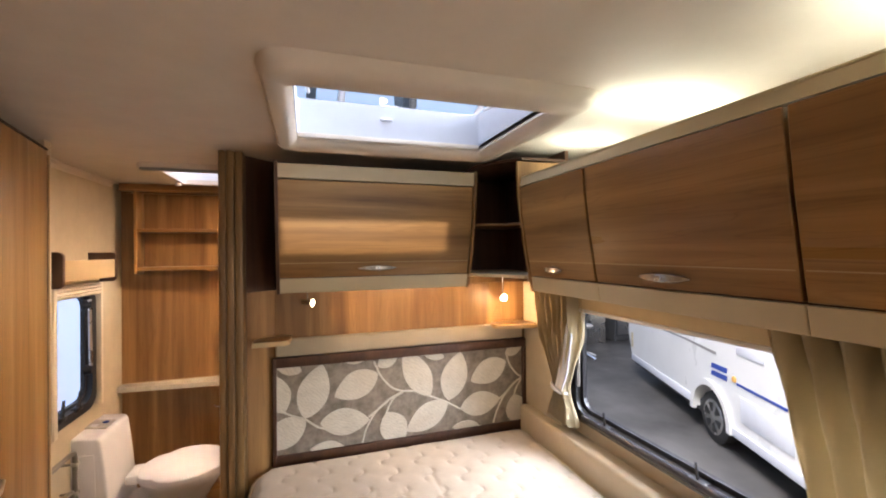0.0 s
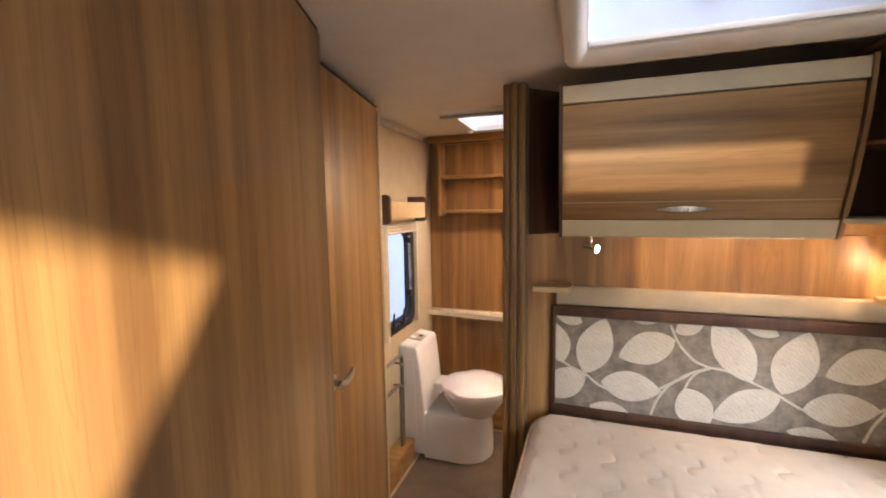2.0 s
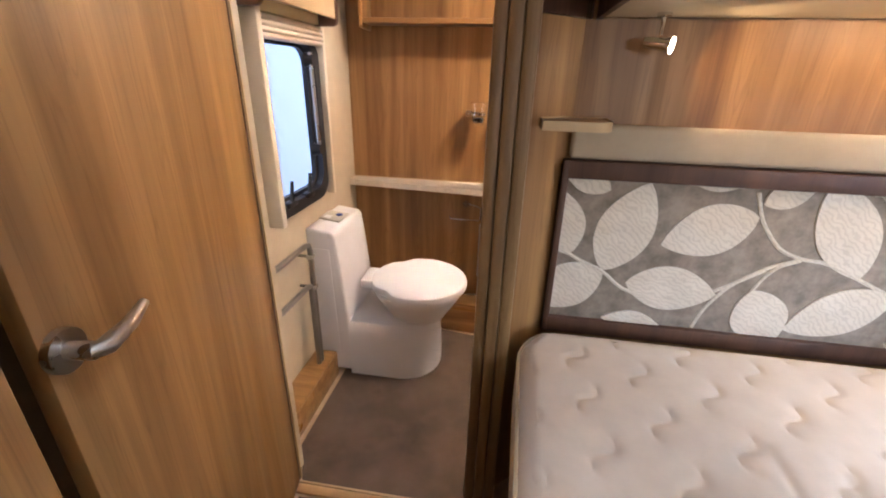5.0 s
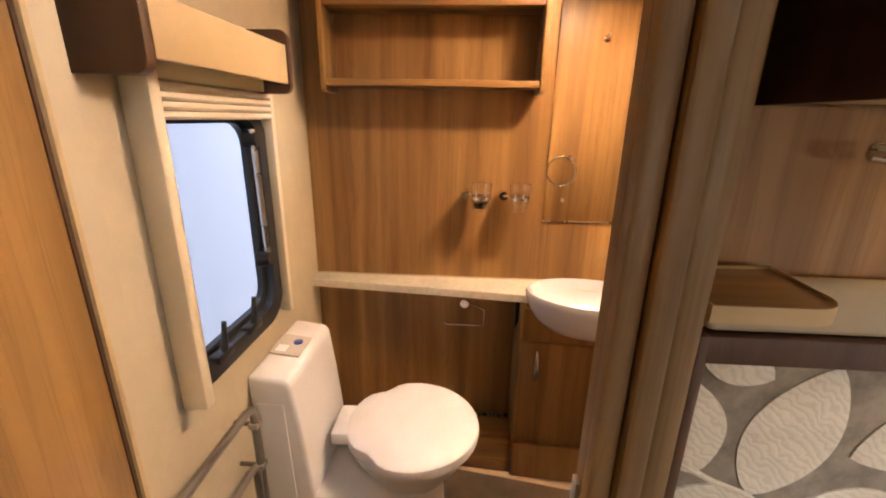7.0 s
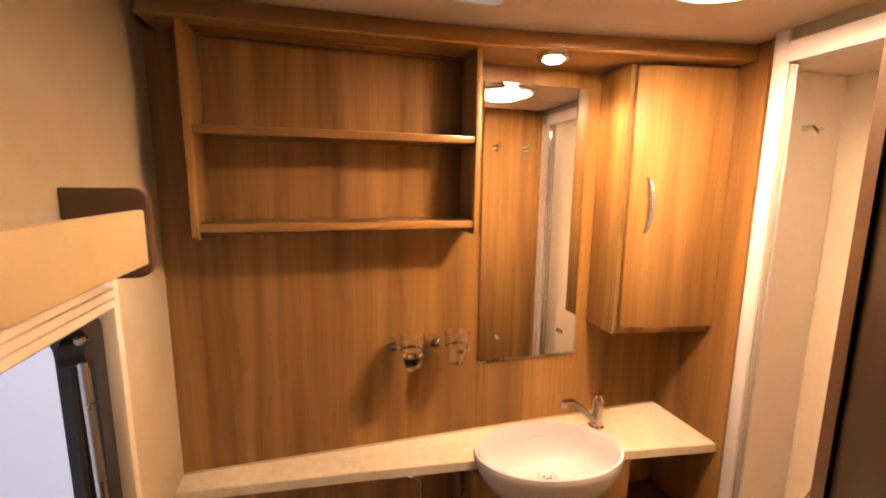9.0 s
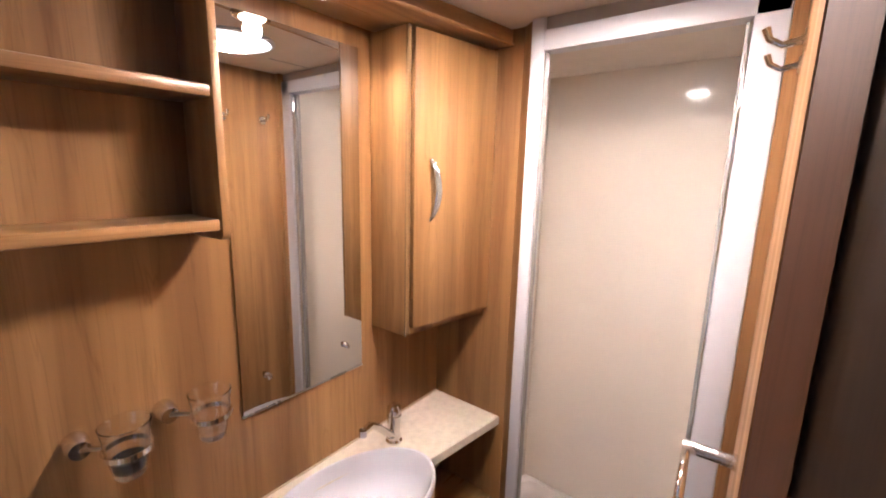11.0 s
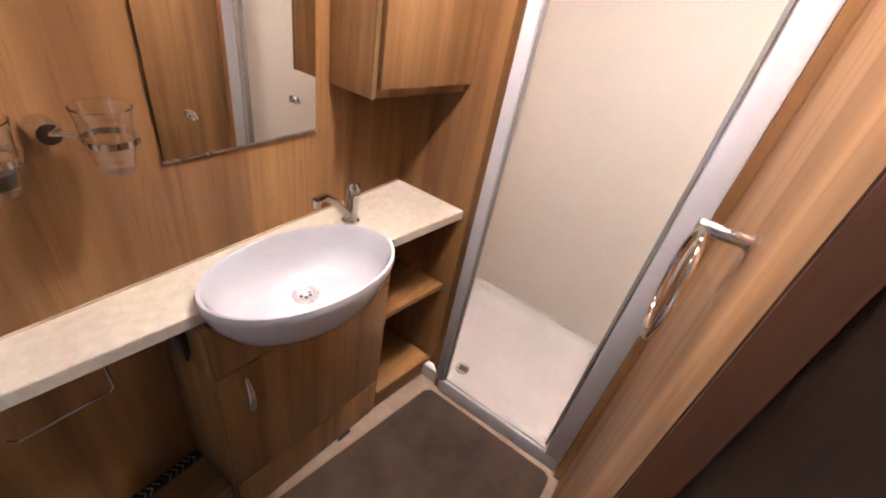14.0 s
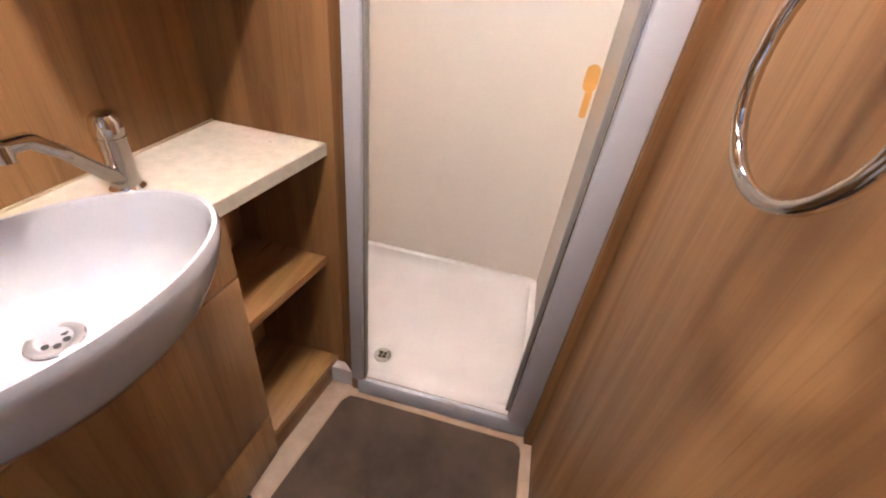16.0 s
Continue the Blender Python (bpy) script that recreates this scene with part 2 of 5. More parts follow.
def stitched_leaf_cloth():
    """Cream woven leaf: faint scribbled rings of thread over the weave."""
    m, nt, bs = material("stitched_leaf_cloth")
    vec = coords(nt, (1, 1, 1))
    warp = nt.nodes.new("ShaderNodeTexWave")
    warp.wave_type, warp.rings_direction = "RINGS", "Y"
    for key, value in (("Scale", 26.0), ("Distortion", 9.0), ("Detail", 2.0), ("Detail Scale", 1.6)):
        warp.inputs[key].default_value = value
    nt.links.new(vec, warp.inputs["Vector"])
    threads = warp.outputs["Fac"]
    weave = noise_tex(nt, vec, 420.0, 3, 0.6)
    blot = noise_tex(nt, vec, 16.0, 4, 0.6)
    base = ramp(nt, blot, [(0.32, (0.58, 0.535, 0.435)), (0.68, (0.66, 0.615, 0.51))])
    line = ramp(nt, threads, [(0.12, (0.82, 0.81, 0.80)), (0.45, (1, 1, 1))])
    nt.links.new(mix(nt, base, line, 0.75, "MULTIPLY"), bs.inputs["Base Color"])
    bs.inputs["Roughness"].default_value, bs.inputs["Sheen Weight"].default_value = 0.85, 0.2
    bump(nt, bs, mix(nt, threads, weave, 0.4), 0.5, 0.001)
    return m


LEAF = stitched_leaf_cloth()

# ---- shaping helpers ----


def finish(name, bm, mat, smooth=False):
    me = bpy.data.meshes.new(name)
    bmesh.ops.recalc_face_normals(bm, faces=bm.faces)
    bm.to_mesh(me)
    bm.free()
    me.materials.append(mat)
    if smooth:
        for p in me.polygons:
            p.use_smooth = True
        me.set_sharp_from_angle(angle=radians(38))
    return new(name, me)


def root(name, at, label, category, group=""):
    ob = new(name)
    ob.empty_display_size = 0.05
    ob.location = at
    return tagged(ob, label, category, group)


def part(name, bm, mat, parent, label="", smooth=True):
    ob = finish(name, bm, mat, smooth)
    ob.parent = parent
    top = Matrix.Identity(4)
    p = parent
    while p is not None:
        top = p.matrix_basis if p.parent is None else top
        p = p.parent
    ob.matrix_parent_inverse = top.inverted() if parent.parent is None else Matrix.Identity(4)
    if label:
        ob["label"] = label
    return ob


def setting(name, bm, mat, label, category="", smooth=True):
    return tagged(finish(name, bm, mat, smooth), label, category or name.split("_")[0], kind="structure")


def thing(name, bm, mat, label, category, group="", smooth=True):
    return tagged(finish(name, bm, mat, smooth), label, category, group)


def box(x0, x1, y0, y1, z0, z1, r=0.0, bm=None, seg=2):
    b = bmesh.new()
    bmesh.ops.create_cube(b, size=1.0)
    for v in b.verts:
        v.co = Vector((x0 + (v.co.x + 0.5) * (x1 - x0), y0 + (v.co.y + 0.5) * (y1 - y0), z0 + (v.co.z + 0.5) * (z1 - z0)))
    if r:
        bmesh.ops.bevel(b, geom=b.edges[:], offset=r, segments=seg, affect="EDGES", profile=0.5)
    return join(bm, b)


def join(bm, b):
    if bm is None:
        return b
    me = bpy.data.meshes.new("tmp")
    b.to_mesh(me)
    b.free()
    bm.from_mesh(me)
    bpy.data.meshes.remove(me)
    return bm


def prism(pts, lo, hi, axis="z", r=0.0, bm=None, seg=2):
    """A polygon pushed along one axis: pts are (x, y), (y, z) or (x, z)."""
    b = bmesh.new()

    def at(p, h):
        return {"z": (p[0], p[1], h), "x": (h, p[0], p[1]), "y": (p[0], h, p[1])}[axis]
    lows = [b.verts.new(at(p, lo)) for p in pts]
    highs = [b.verts.new(at(p, hi)) for p in pts]
    b.faces.new(lows)
    b.faces.new(highs[::-1])
    for i in range(len(pts)):
        j = (i + 1) % len(pts)
        b.faces.new((lows[i], highs[i], highs[j], lows[j]))
    bmesh.ops.recalc_face_normals(b, faces=b.faces)
    if r:
        bmesh.ops.bevel(b, geom=b.edges[:], offset=r, segments=seg, affect="EDGES", profile=0.5)
    return join(bm, b)


def rounded(x0, x1, y0, y1, r, n=6):
    """Corner-rounded rectangle as a list of points."""
    out = []
    for cx, cy, a0 in ((x1 - r, y1 - r, 0), (x0 + r, y1 - r, 90), (x0 + r, y0 + r, 180), (x1 - r, y0 + r, 270)):
        for k in range(n + 1):
            a = radians(a0 + 90 * k / n)
            out.append((cx + r * math.cos(a), cy + r * math.sin(a)))
    return out


def ring_prism(outer, inner, lo, hi, axis="z", bm=None):
    """A flat frame between two outlines of the same number of points, pushed along one axis."""
    b = bmesh.new()

    def at(p, h):
        return {"z": (p[0], p[1], h), "x": (h, p[0], p[1]), "y": (p[0], h, p[1])}[axis]
    loops = [[b.verts.new(at(p, h)) for p in pts] for pts, h in ((outer, lo), (outer, hi), (inner, hi), (inner, lo))]
    n = len(outer)
    for a in range(4):
        la, lb = loops[a], loops[(a + 1) % 4]
        for i in range(n):
            j = (i + 1) % n
            b.faces.new((la[i], la[j], lb[j], lb[i]))
    bmesh.ops.recalc_face_normals(b, faces=b.faces)
    return join(bm, b)


def tube(points, r, bm=None, n=10, closed=False):
    """A round bar along a line of points."""
    b = bmesh.new()
    pts = [Vector(p) for p in points]
    rings = []
    up = None
    for i, p in enumerate(pts):
        a = pts[i - 1] if (i or closed) else p
        c = pts[(i + 1) % len(pts)] if (i + 1 < len(pts) or closed) else p
        d = (c - a).normalized()
        if up is None:
            up = d.orthogonal().normalized()
        up = (up - d * up.dot(d)).normalized()
        side = d.cross(up)
        rr = r[i] if isinstance(r, (list, tuple)) else r
        rings.append([b.verts.new(p + rr * (math.cos(2 * math.pi * k / n) * up + math.sin(2 * math.pi * k / n) * side)) for k in range(n)])
    count = len(rings)
    for i in range(count if closed else count - 1):
        ra, rb = rings[i], rings[(i + 1) % count]
        shift = 0
        if closed and i == count - 1:
            shift = min(range(n), key=lambda s: (ra[0].co - rb[s].co).length)
        for k in range(n):
            b.faces.new((ra[k], ra[(k + 1) % n], rb[(k + 1 + shift) % n], rb[(k + shift) % n]))
    if not closed:
        b.faces.new(rings[0][::-1])
        b.faces.new(rings[-1])
    bmesh.ops.recalc_face_normals(b, faces=b.faces)
    return join(bm, b)


def lathe(profile, centre, n=32, sx=1.0, sy=1.0, turn=0.0, bm=None):
    """Profile rows of (radius, height) spun about the upright through centre, as an ellipse where sx, sy differ."""
    b = bmesh.new()
    ca, sa = math.cos(radians(turn)), math.sin(radians(turn))
    rings = []
    for r, h in profile:
        row = []
        for k in range(n):
            a = 2 * math.pi * k / n
            x, y = r * sx * math.cos(a), r * sy * math.sin(a)
            row.append(b.verts.new((centre[0] + x * ca - y * sa, centre[1] + x * sa + y * ca, centre[2] + h)))
        rings.append(row)
    for ra, rb in zip(rings, rings[1:]):
        for k in range(n):
            b.faces.new((ra[k], ra[(k + 1) % n], rb[(k + 1) % n], rb[k]))
    b.faces.new(rings[0][::-1])
    b.faces.new(rings[-1])
    bmesh.ops.recalc_face_normals(b, faces=b.faces)
    return join(bm, b)


def arc(cx, cy, r, a0, a1, n=8):
    return [(cx + r * math.cos(radians(a0 + (a1 - a0) * k / n)), cy + r * math.sin(radians(a0 + (a1 - a0) * k / n))) for k in range(n + 1)]


def turned(bm, m):
    bmesh.ops.transform(bm, matrix=m, verts=bm.verts)
    return bm


# ---- shell of the caravan ----
LEFT, RIGHT, BACK, FRONT, TOP = -1.04, 1.17, 2.985, -3.3, 1.95
WIN_R = (0.30, 1.66, 0.79, 1.31)
WIN_L = (2.20, 2.645, 0.775, 1.36)

setting("floor", box(LEFT, RIGHT, FRONT, BACK, -0.03, 0.0), LINO, "beige vinyl caravan floor showing along the mat edges", "floor")


def wall_with_hole(name, x0, x1, hole, mat, label):
    y0, y1, z0, z1 = hole
    bm = box(x0, x1, FRONT, y0, 0, TOP)
    box(x0, x1, y1, BACK, 0, TOP, bm=bm)
    box(x0, x1, y0, y1, 0, z0, bm=bm)
    box(x0, x1, y0, y1, z1, TOP, bm=bm)
    return setting(name, bm, mat, label, "wall", smooth=False)


wall_with_hole("wall_left", LEFT - 0.035, LEFT, WIN_L, CREAM, "cream vinyl-faced caravan side wall with a small window")
# unseen opening added to let the wardrobe patch spot through
PATCH_OPENING = (-0.95, -0.25, 0.95, 1.36)
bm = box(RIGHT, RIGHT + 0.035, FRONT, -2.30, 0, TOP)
# unseen opening added for the wardrobe fill lamp
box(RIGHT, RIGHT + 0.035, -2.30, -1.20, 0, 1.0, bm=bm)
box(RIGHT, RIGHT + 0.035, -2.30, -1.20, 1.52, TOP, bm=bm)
box(RIGHT, RIGHT + 0.035, -1.20, PATCH_OPENING[0], 0, TOP, bm=bm)
box(RIGHT, RIGHT + 0.035, PATCH_OPENING[0], PATCH_OPENING[1], 0, PATCH_OPENING[2], bm=bm)
box(RIGHT, RIGHT + 0.035, PATCH_OPENING[0], PATCH_OPENING[1], PATCH_OPENING[3], TOP, bm=bm)
box(RIGHT, RIGHT + 0.035, PATCH_OPENING[1], WIN_R[0], 0, TOP, bm=bm)
box(RIGHT, RIGHT + 0.035, WIN_R[1], BACK, 0, TOP, bm=bm)
box(RIGHT, RIGHT + 0.035, WIN_R[0], WIN_R[1], 0, WIN_R[2], bm=bm)
box(RIGHT, RIGHT + 0.035, WIN_R[0], WIN_R[1], WIN_R[3], TOP, bm=bm)
setting("wall_right", bm, CREAM, "cream vinyl-faced caravan side wall with a wide window", "wall", False)
setting("wall_back", box(LEFT - 0.035, RIGHT + 0.035, BACK, BACK + 0.04, 0, TOP), OAK, "washroom end wall faced with upright oak-grain laminate", "wall", False)
# unseen wall: assumed window below, slot added above to shape the locker light band
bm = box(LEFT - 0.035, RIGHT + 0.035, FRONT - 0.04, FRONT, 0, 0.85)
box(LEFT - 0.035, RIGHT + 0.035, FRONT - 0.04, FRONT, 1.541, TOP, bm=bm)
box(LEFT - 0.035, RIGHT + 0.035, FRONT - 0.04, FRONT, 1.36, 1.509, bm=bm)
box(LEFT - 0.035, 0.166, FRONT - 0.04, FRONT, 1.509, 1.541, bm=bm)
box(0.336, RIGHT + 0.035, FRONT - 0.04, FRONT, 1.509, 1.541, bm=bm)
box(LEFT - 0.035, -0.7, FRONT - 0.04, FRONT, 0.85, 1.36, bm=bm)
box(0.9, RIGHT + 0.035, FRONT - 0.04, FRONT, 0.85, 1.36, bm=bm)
setting("wall_front", bm, CREAM, "plain cream end wall of the lounge", "wall", False)

RL = (-0.02, 0.68, 1.085, 1.60)
WL = (-0.635, -0.28, 2.30, 2.67)


def ceiling():
    xs = sorted({LEFT - 0.035, RIGHT + 0.035, RL[0], RL[1], WL[0], WL[1]})
    ys = sorted({FRONT - 0.04, BACK + 0.04, RL[2], RL[3], WL[2], WL[3]})
    bm = bmesh.new()
    for x0, x1 in zip(xs, xs[1:]):
        for y0, y1 in zip(ys, ys[1:]):
            cx, cy = (x0 + x1) / 2, (y0 + y1) / 2
            if any(h[0] < cx < h[1] and h[2] < cy < h[3] for h in (RL, WL)):
                continue
            box(x0, x1, y0, y1, TOP, TOP + 0.035, bm=bm)
    return setting("ceiling", bm, CEILING, "smooth pale vinyl caravan ceiling", "ceiling", False)


ceiling()
setting("trim_coving_left", prism([(LEFT, TOP - 0.03), (LEFT + 0.006, TOP - 0.03), (LEFT + 0.012, TOP - 0.014), (LEFT + 0.03, TOP - 0.006), (LEFT + 0.03, TOP), (LEFT, TOP)], 1.95, 2.84, "y"),
        CEILING, "slim pale coving between wall and ceiling", "trim")

# ---- partition, post and washroom door ----
bm = box(-0.112, RIGHT, 2.075, 2.100, 0, TOP)
box(0.452, RIGHT, 2.1002, 2.1232, 0, TOP, bm=bm)
setting("wall_partition", bm, OAK, "oak-grain partition between bed and washroom", "wall", False)


def door_post():
    post = root("door_post", (-0.26, 2.0, 0), "brown ribbed timber door post beside the bed", "door post")
    # jamb and return board carry the shade-darkened wood
    part("jamb", prism([(-0.262, 1.9625), (-0.2405, 1.9625), (-0.128, 2.0655), (-0.116, 2.0745), (-0.116, 2.095), (-0.142, 2.071)], 0, TOP - 0.001, "z"), JAMB_SHADED, post, "brown timber door jamb with shade put into its colour", smooth=False)
    part("jamb_edge", prism([(-0.1155, 2.0755), (-0.1125, 2.098), (-0.119, 2.0985), (-0.152, 2.0685), (-0.1435, 2.0705), (-0.1165, 2.0955)], 0, TOP - 0.0012, "z"), WALNUT, post, "dark brown edge strip", smooth=False)
    part("return_board", prism([(-0.313, 1.9145), (-0.299, 1.9145), (-0.256, 1.9623), (-0.270, 1.9623)], 0, TOP - 0.0015, "z"), JAMB_SHADED, post, smooth=False)
    for x0, x1, y0 in ((-0.3205, -0.2925, 1.868), (-0.2915, -0.2625, 1.859), (-0.2615, -0.2315, 1.868)):
        part("moulding", box(x0, x1, y0, y0 + 0.022, 0, TOP - 0.002, 0.006), POST_WOOD, post)
    part("core", box(-0.3185, -0.2335, 1.8905, 1.914, 0, TOP - 0.0025), POST_WOOD, post, smooth=False)
    part("side_board", box(-0.245, -0.2325, 1.9145, 1.9622, 0, TOP - 0.0025), POST_WOOD, post, smooth=False)
    part("striker_plate", box(-0.3245, -0.3187, 1.893, 1.909, 0.80, 0.93, 0.001), STEEL, post, "small steel striker plate")


door_post()


def washroom_door():
    hinge, free = Vector((-0.855, 1.86)), Vector((-0.742, 1.275))
    d = (free - hinge).normalized()
    n = Vector((-d.y, d.x))
    if n.x < 0:
        n = -n
    leaf = root("washroom_door", (hinge.x, hinge.y, 0), "open oak-grain washroom door folded back by the wardrobe", "door")
    pts = [hinge, free, free - n * 0.026, hinge - n * 0.026]
    part("leaf", prism([tuple(p) for p in pts], 0.02, 1.906, "z", 0.003), OAK, leaf)
    e = hinge - d * 0.006
    part("edge_trim", prism([tuple(p) for p in (e, hinge - d * 0.0005, hinge - d * 0.0005 - n * 0.026, e - n * 0.026)], 0.02, 1.892), BROWN, leaf, "dark brown edging strip")
    part("edge_bead", prism([tuple(p) for p in (e + n * 0.004, e + n * 0.004 - d * 0.007, e - d * 0.007 - n * 0.02, e - n * 0.02)], 0.02, 1.892), BEIGE, leaf, "thin beige edge bead")
    h = free - d * 0.022
    c = Vector((h.x, h.y, 0.955))
    nn, dd = Vector((n.x, n.y, 0)), Vector((d.x, d.y, 0))
    part("rose", tube([c, c + nn * 0.010], 0.026, n=20), STEEL, leaf, "round steel rose")
    part("lever", tube([c + nn * 0.008, c + nn * 0.038, c + nn * 0.044 - dd * 0.012, c + nn * 0.045 - dd * 0.05 + Vector((0, 0, 0.004)), c + nn * 0.040 - dd * 0.088 + Vector((0, 0, 0.012))],
                       [0.011, 0.011, 0.0115, 0.009, 0.006]), STEEL, leaf, "bent steel lever handle")
    part("top_track", prism([tuple(p) for p in (hinge + n * 0.002, free + n * 0.002, free - n * 0.03, hinge - n * 0.03)], 1.907, 1.913), DARK, leaf, "dark strip standing in for the shaded slot over the door")


washroom_door()


def wardrobe():
    a, b = Vector((-0.672, 1.205)), Vector((-0.215, -0.15))
    u = (b - a).normalized()
    n = Vector((-u.y, u.x))
    if n.x < 0:
        n = -n
    w = root("wardrobe", (-0.8, 0.6, 0), "tall oak-grain wardrobe reaching the ceiling beside the bed", "wardrobe")
    inner = [a - n * 0.02, b - n * 0.02, Vector((LEFT + 0.001, -0.15)), Vector((LEFT + 0.001, 1.205))]
    part("carcass", prism([tuple(p) for p in inner], 0.0, TOP - 0.012, "z"), OAK, w, smooth=False)
    part("door", prism([tuple(v) for v in (a, b, b - n * 0.0195, a - n * 0.0195)], 0.012, TOP - 0.014, "z", 0.002), OAK, w)
    part("cornice", prism([tuple(p) for p in (a - n * 0.004, b - n * 0.004, b - n * 0.03, a - n * 0.03)], TOP - 0.012, TOP - 0.001), DARK, w, "dark strip standing in for the shaded gap at the ceiling")


wardrobe()
setting("wall_stub", box(LEFT, -0.875, 1.885, 1.925, 0, TOP), CREAM, "cream stub wall behind the open door", "wall", False)
setting("trim_threshold", box(-0.87, -0.318, 1.825, 1.855, 0.0, 0.012, 0.003), OAK_PALE, "pale wood threshold strip under the washroom door", "trim")

# ---- carpets ----


def carpet(name, pts, label, pile):
    c = root(name, (pts[0][0], pts[0][1], 0), label, "carpet")
    cx, cy = sum(p[0] for p in pts) / len(pts), sum(p[1] for p in pts) / len(pts)
    inner = []
    for i, p in enumerate(pts):
        v = Vector((cx - p[0], cy - p[1])).normalized() * 0.010
        inner.append((p[0] + v.x, p[1] + v.y))
    part("carpet_sheet", prism(inner, 0.001, 0.010, "z"), pile, c)
    part("binding", ring_prism(pts, inner, 0.001, 0.009), BINDING, c, "beige bound edge")


carpet("washroom_mat", [(-0.30, 2.796)] + [(0.43, 2.672), (0.452, 2.655), (0.455, 2.63), (0.452, 2.15), (0.44, 2.132), (0.42, 2.128), (-0.33, 2.128), (-0.33, 1.862), (-0.86, 1.862), (-0.93, 1.96), (-0.93, 2.83), (-0.55, 2.83)],
       "fitted dark brown carpet mat with bound beige edge in the washroom", MAT)
carpet("bedroom_carpet", [(-0.20, 1.82), (-0.84, 1.82), (-0.72, 1.24), (-0.27, 0.05), (-0.27, -3.0), (1.0, -3.0), (1.0, 0.5), (-0.2, 1.2)], "brown fitted carpet on the bedroom floor", CARPET)

# ---- rooflights ----


def rooflight():
    x0, x1, y0, y1 = RL
    r = root("rooflight", ((x0 + x1) / 2, (y0 + y1) / 2, TOP), "large clear rooflight with a moulded cream surround", "rooflight")
    flange = bmesh.new()
    rows = [((-0.090, 0.765, 0.925, 1.70), 0.075, TOP - 0.0005), ((-0.086, 0.760, 0.930, 1.695), 0.072, TOP - 0.020), ((-0.078, 0.750, 0.942, 1.685), 0.065, TOP - 0.032),
            ((-0.060, 0.733, 0.968, 1.664), 0.05, TOP - 0.037), ((-0.042, 0.712, 1.02, 1.636), 0.03, TOP - 0.031), ((x0 - 0.01, x1 + 0.01, y0 - 0.01, y1 + 0.01), 0.016, TOP - 0.020), ((x0, x1, y0, y1), 0.010, TOP - 0.008), ((x0, x1, y0, y1), 0.010, TOP + 0.02)]
    loops = [[flange.verts.new((x, y, z)) for x, y in rounded(*b, rad)] for b, rad, z in rows]
    for la, lb in zip(loops, loops[1:]):
        for i in range(len(la)):
            j = (i + 1) % len(la)
            flange.faces.new((la[i], la[j], lb[j], lb[i]))
    part("surround", flange, CEILING, r)
    part("shaft", ring_prism(rounded(x0 - 0.015, x1 + 0.015, y0 - 0.015, y1 + 0.015, 0.02), rounded(x0 + 0.002, x1 - 0.002, y0 + 0.002, y1 - 0.002, 0.012), TOP + 0.015, TOP + 0.14), SHAFT, r, "pale inner shaft")
    part("blind_rail", box(x0 + 0.004, x1 - 0.004, y1 - 0.018, y1 - 0.004, TOP - 0.004, TOP + 0.014, 0.003), CEILING, r, "pale blind rail")
    part("catch", lathe([(0.0, -0.004), (0.02, -0.003), (0.022, 0.002), (0.012, 0.006), (0.0, 0.007)], (0.30, y1 - 0.012, TOP + 0.085), 16, 1.2, 0.35), WHITE, r, "white catch")
    dome = box(x0 - 0.02, x1 + 0.02, y0 - 0.02, y1 + 0.02, TOP + 0.145, TOP + 0.150, 0.001)
    d = part("dome", dome, GLASS, r, "clear acrylic dome")
    d.visible_shadow = False
    for x in (x0 + 0.02, x1 - 0.05):
        part("stay", tube([(x, y0 + 0.03, TOP + 0.05), (x + 0.02, y1 - 0.12, TOP + 0.12)], 0.006, n=8), WHITE, r, "white support stay")


rooflight()


def washroom_rooflight():
    x0, x1, y0, y1 = WL
    r = root("washroom_rooflight", ((x0 + x1) / 2, (y0 + y1) / 2, TOP), "small cream-framed rooflight over the washroom doorway", "rooflight")
    part("surround", ring_prism(rounded(x0 - 0.07, x1 + 0.05, y0 - 0.10, y1 + 0.05, 0.02), rounded(x0, x1, y0, y1, 0.02), TOP - 0.022, TOP + 0.001), CEILING, r)
    part("flynet_rail", box(x0 - 0.06, x1 + 0.04, y0 - 0.092, y0 - 0.06, TOP - 0.034, TOP - 0.022, 0.003), GREY, r, "grey flynet rail")
    part("shaft", ring_prism(rounded(x0 - 0.012, x1 + 0.012, y0 - 0.012, y1 + 0.012, 0.02), rounded(x0 + 0.001, x1 - 0.001, y0 + 0.001, y1 - 0.001, 0.02), TOP + 0.001, TOP + 0.10), WHITE, r, "white inner shaft")
    part("knob", lathe([(0.0, -0.016), (0.014, -0.015), (0.016, -0.006), (0.012, 0.0), (0.0, 0.001)], (x0 - 0.02, y1 - 0.02, TOP - 0.022), 14), WHITE, r)
    d = part("dome", box(x0 - 0.014, x1 + 0.014, y0 - 0.014, y1 + 0.014, TOP + 0.102, TOP + 0.106), GLASS, r, "clear dome")
    d.visible_shadow = False


washroom_rooflight()

# ---- bed ----
BED = [(-0.150, 1.985), (-0.205, 1.90), (-0.215, 1.30), (-0.20, 1.16), (0.33, 0.40), (0.45, 0.33), (1.02, 0.33), (1.075, 0.40), (1.075, 1.985)]


def inside(x, y, pts):
    """Signed distance of (x, y) to a convex outline, positive inside."""
    best = 9.0
    n = len(pts)
    cx, cy = sum(p[0] for p in pts) / n, sum(p[1] for p in pts) / n
    for i in range(n):
        p, q = Vector(pts[i]), Vector(pts[(i + 1) % n])
        u = (q - p).normalized()
        m = Vector((-u.y, u.x))
        side = m.dot(Vector((cx, cy)) - p)
        best = min(best, m.dot(Vector((x, y)) - p) * (1 if side > 0 else -1))
    return best


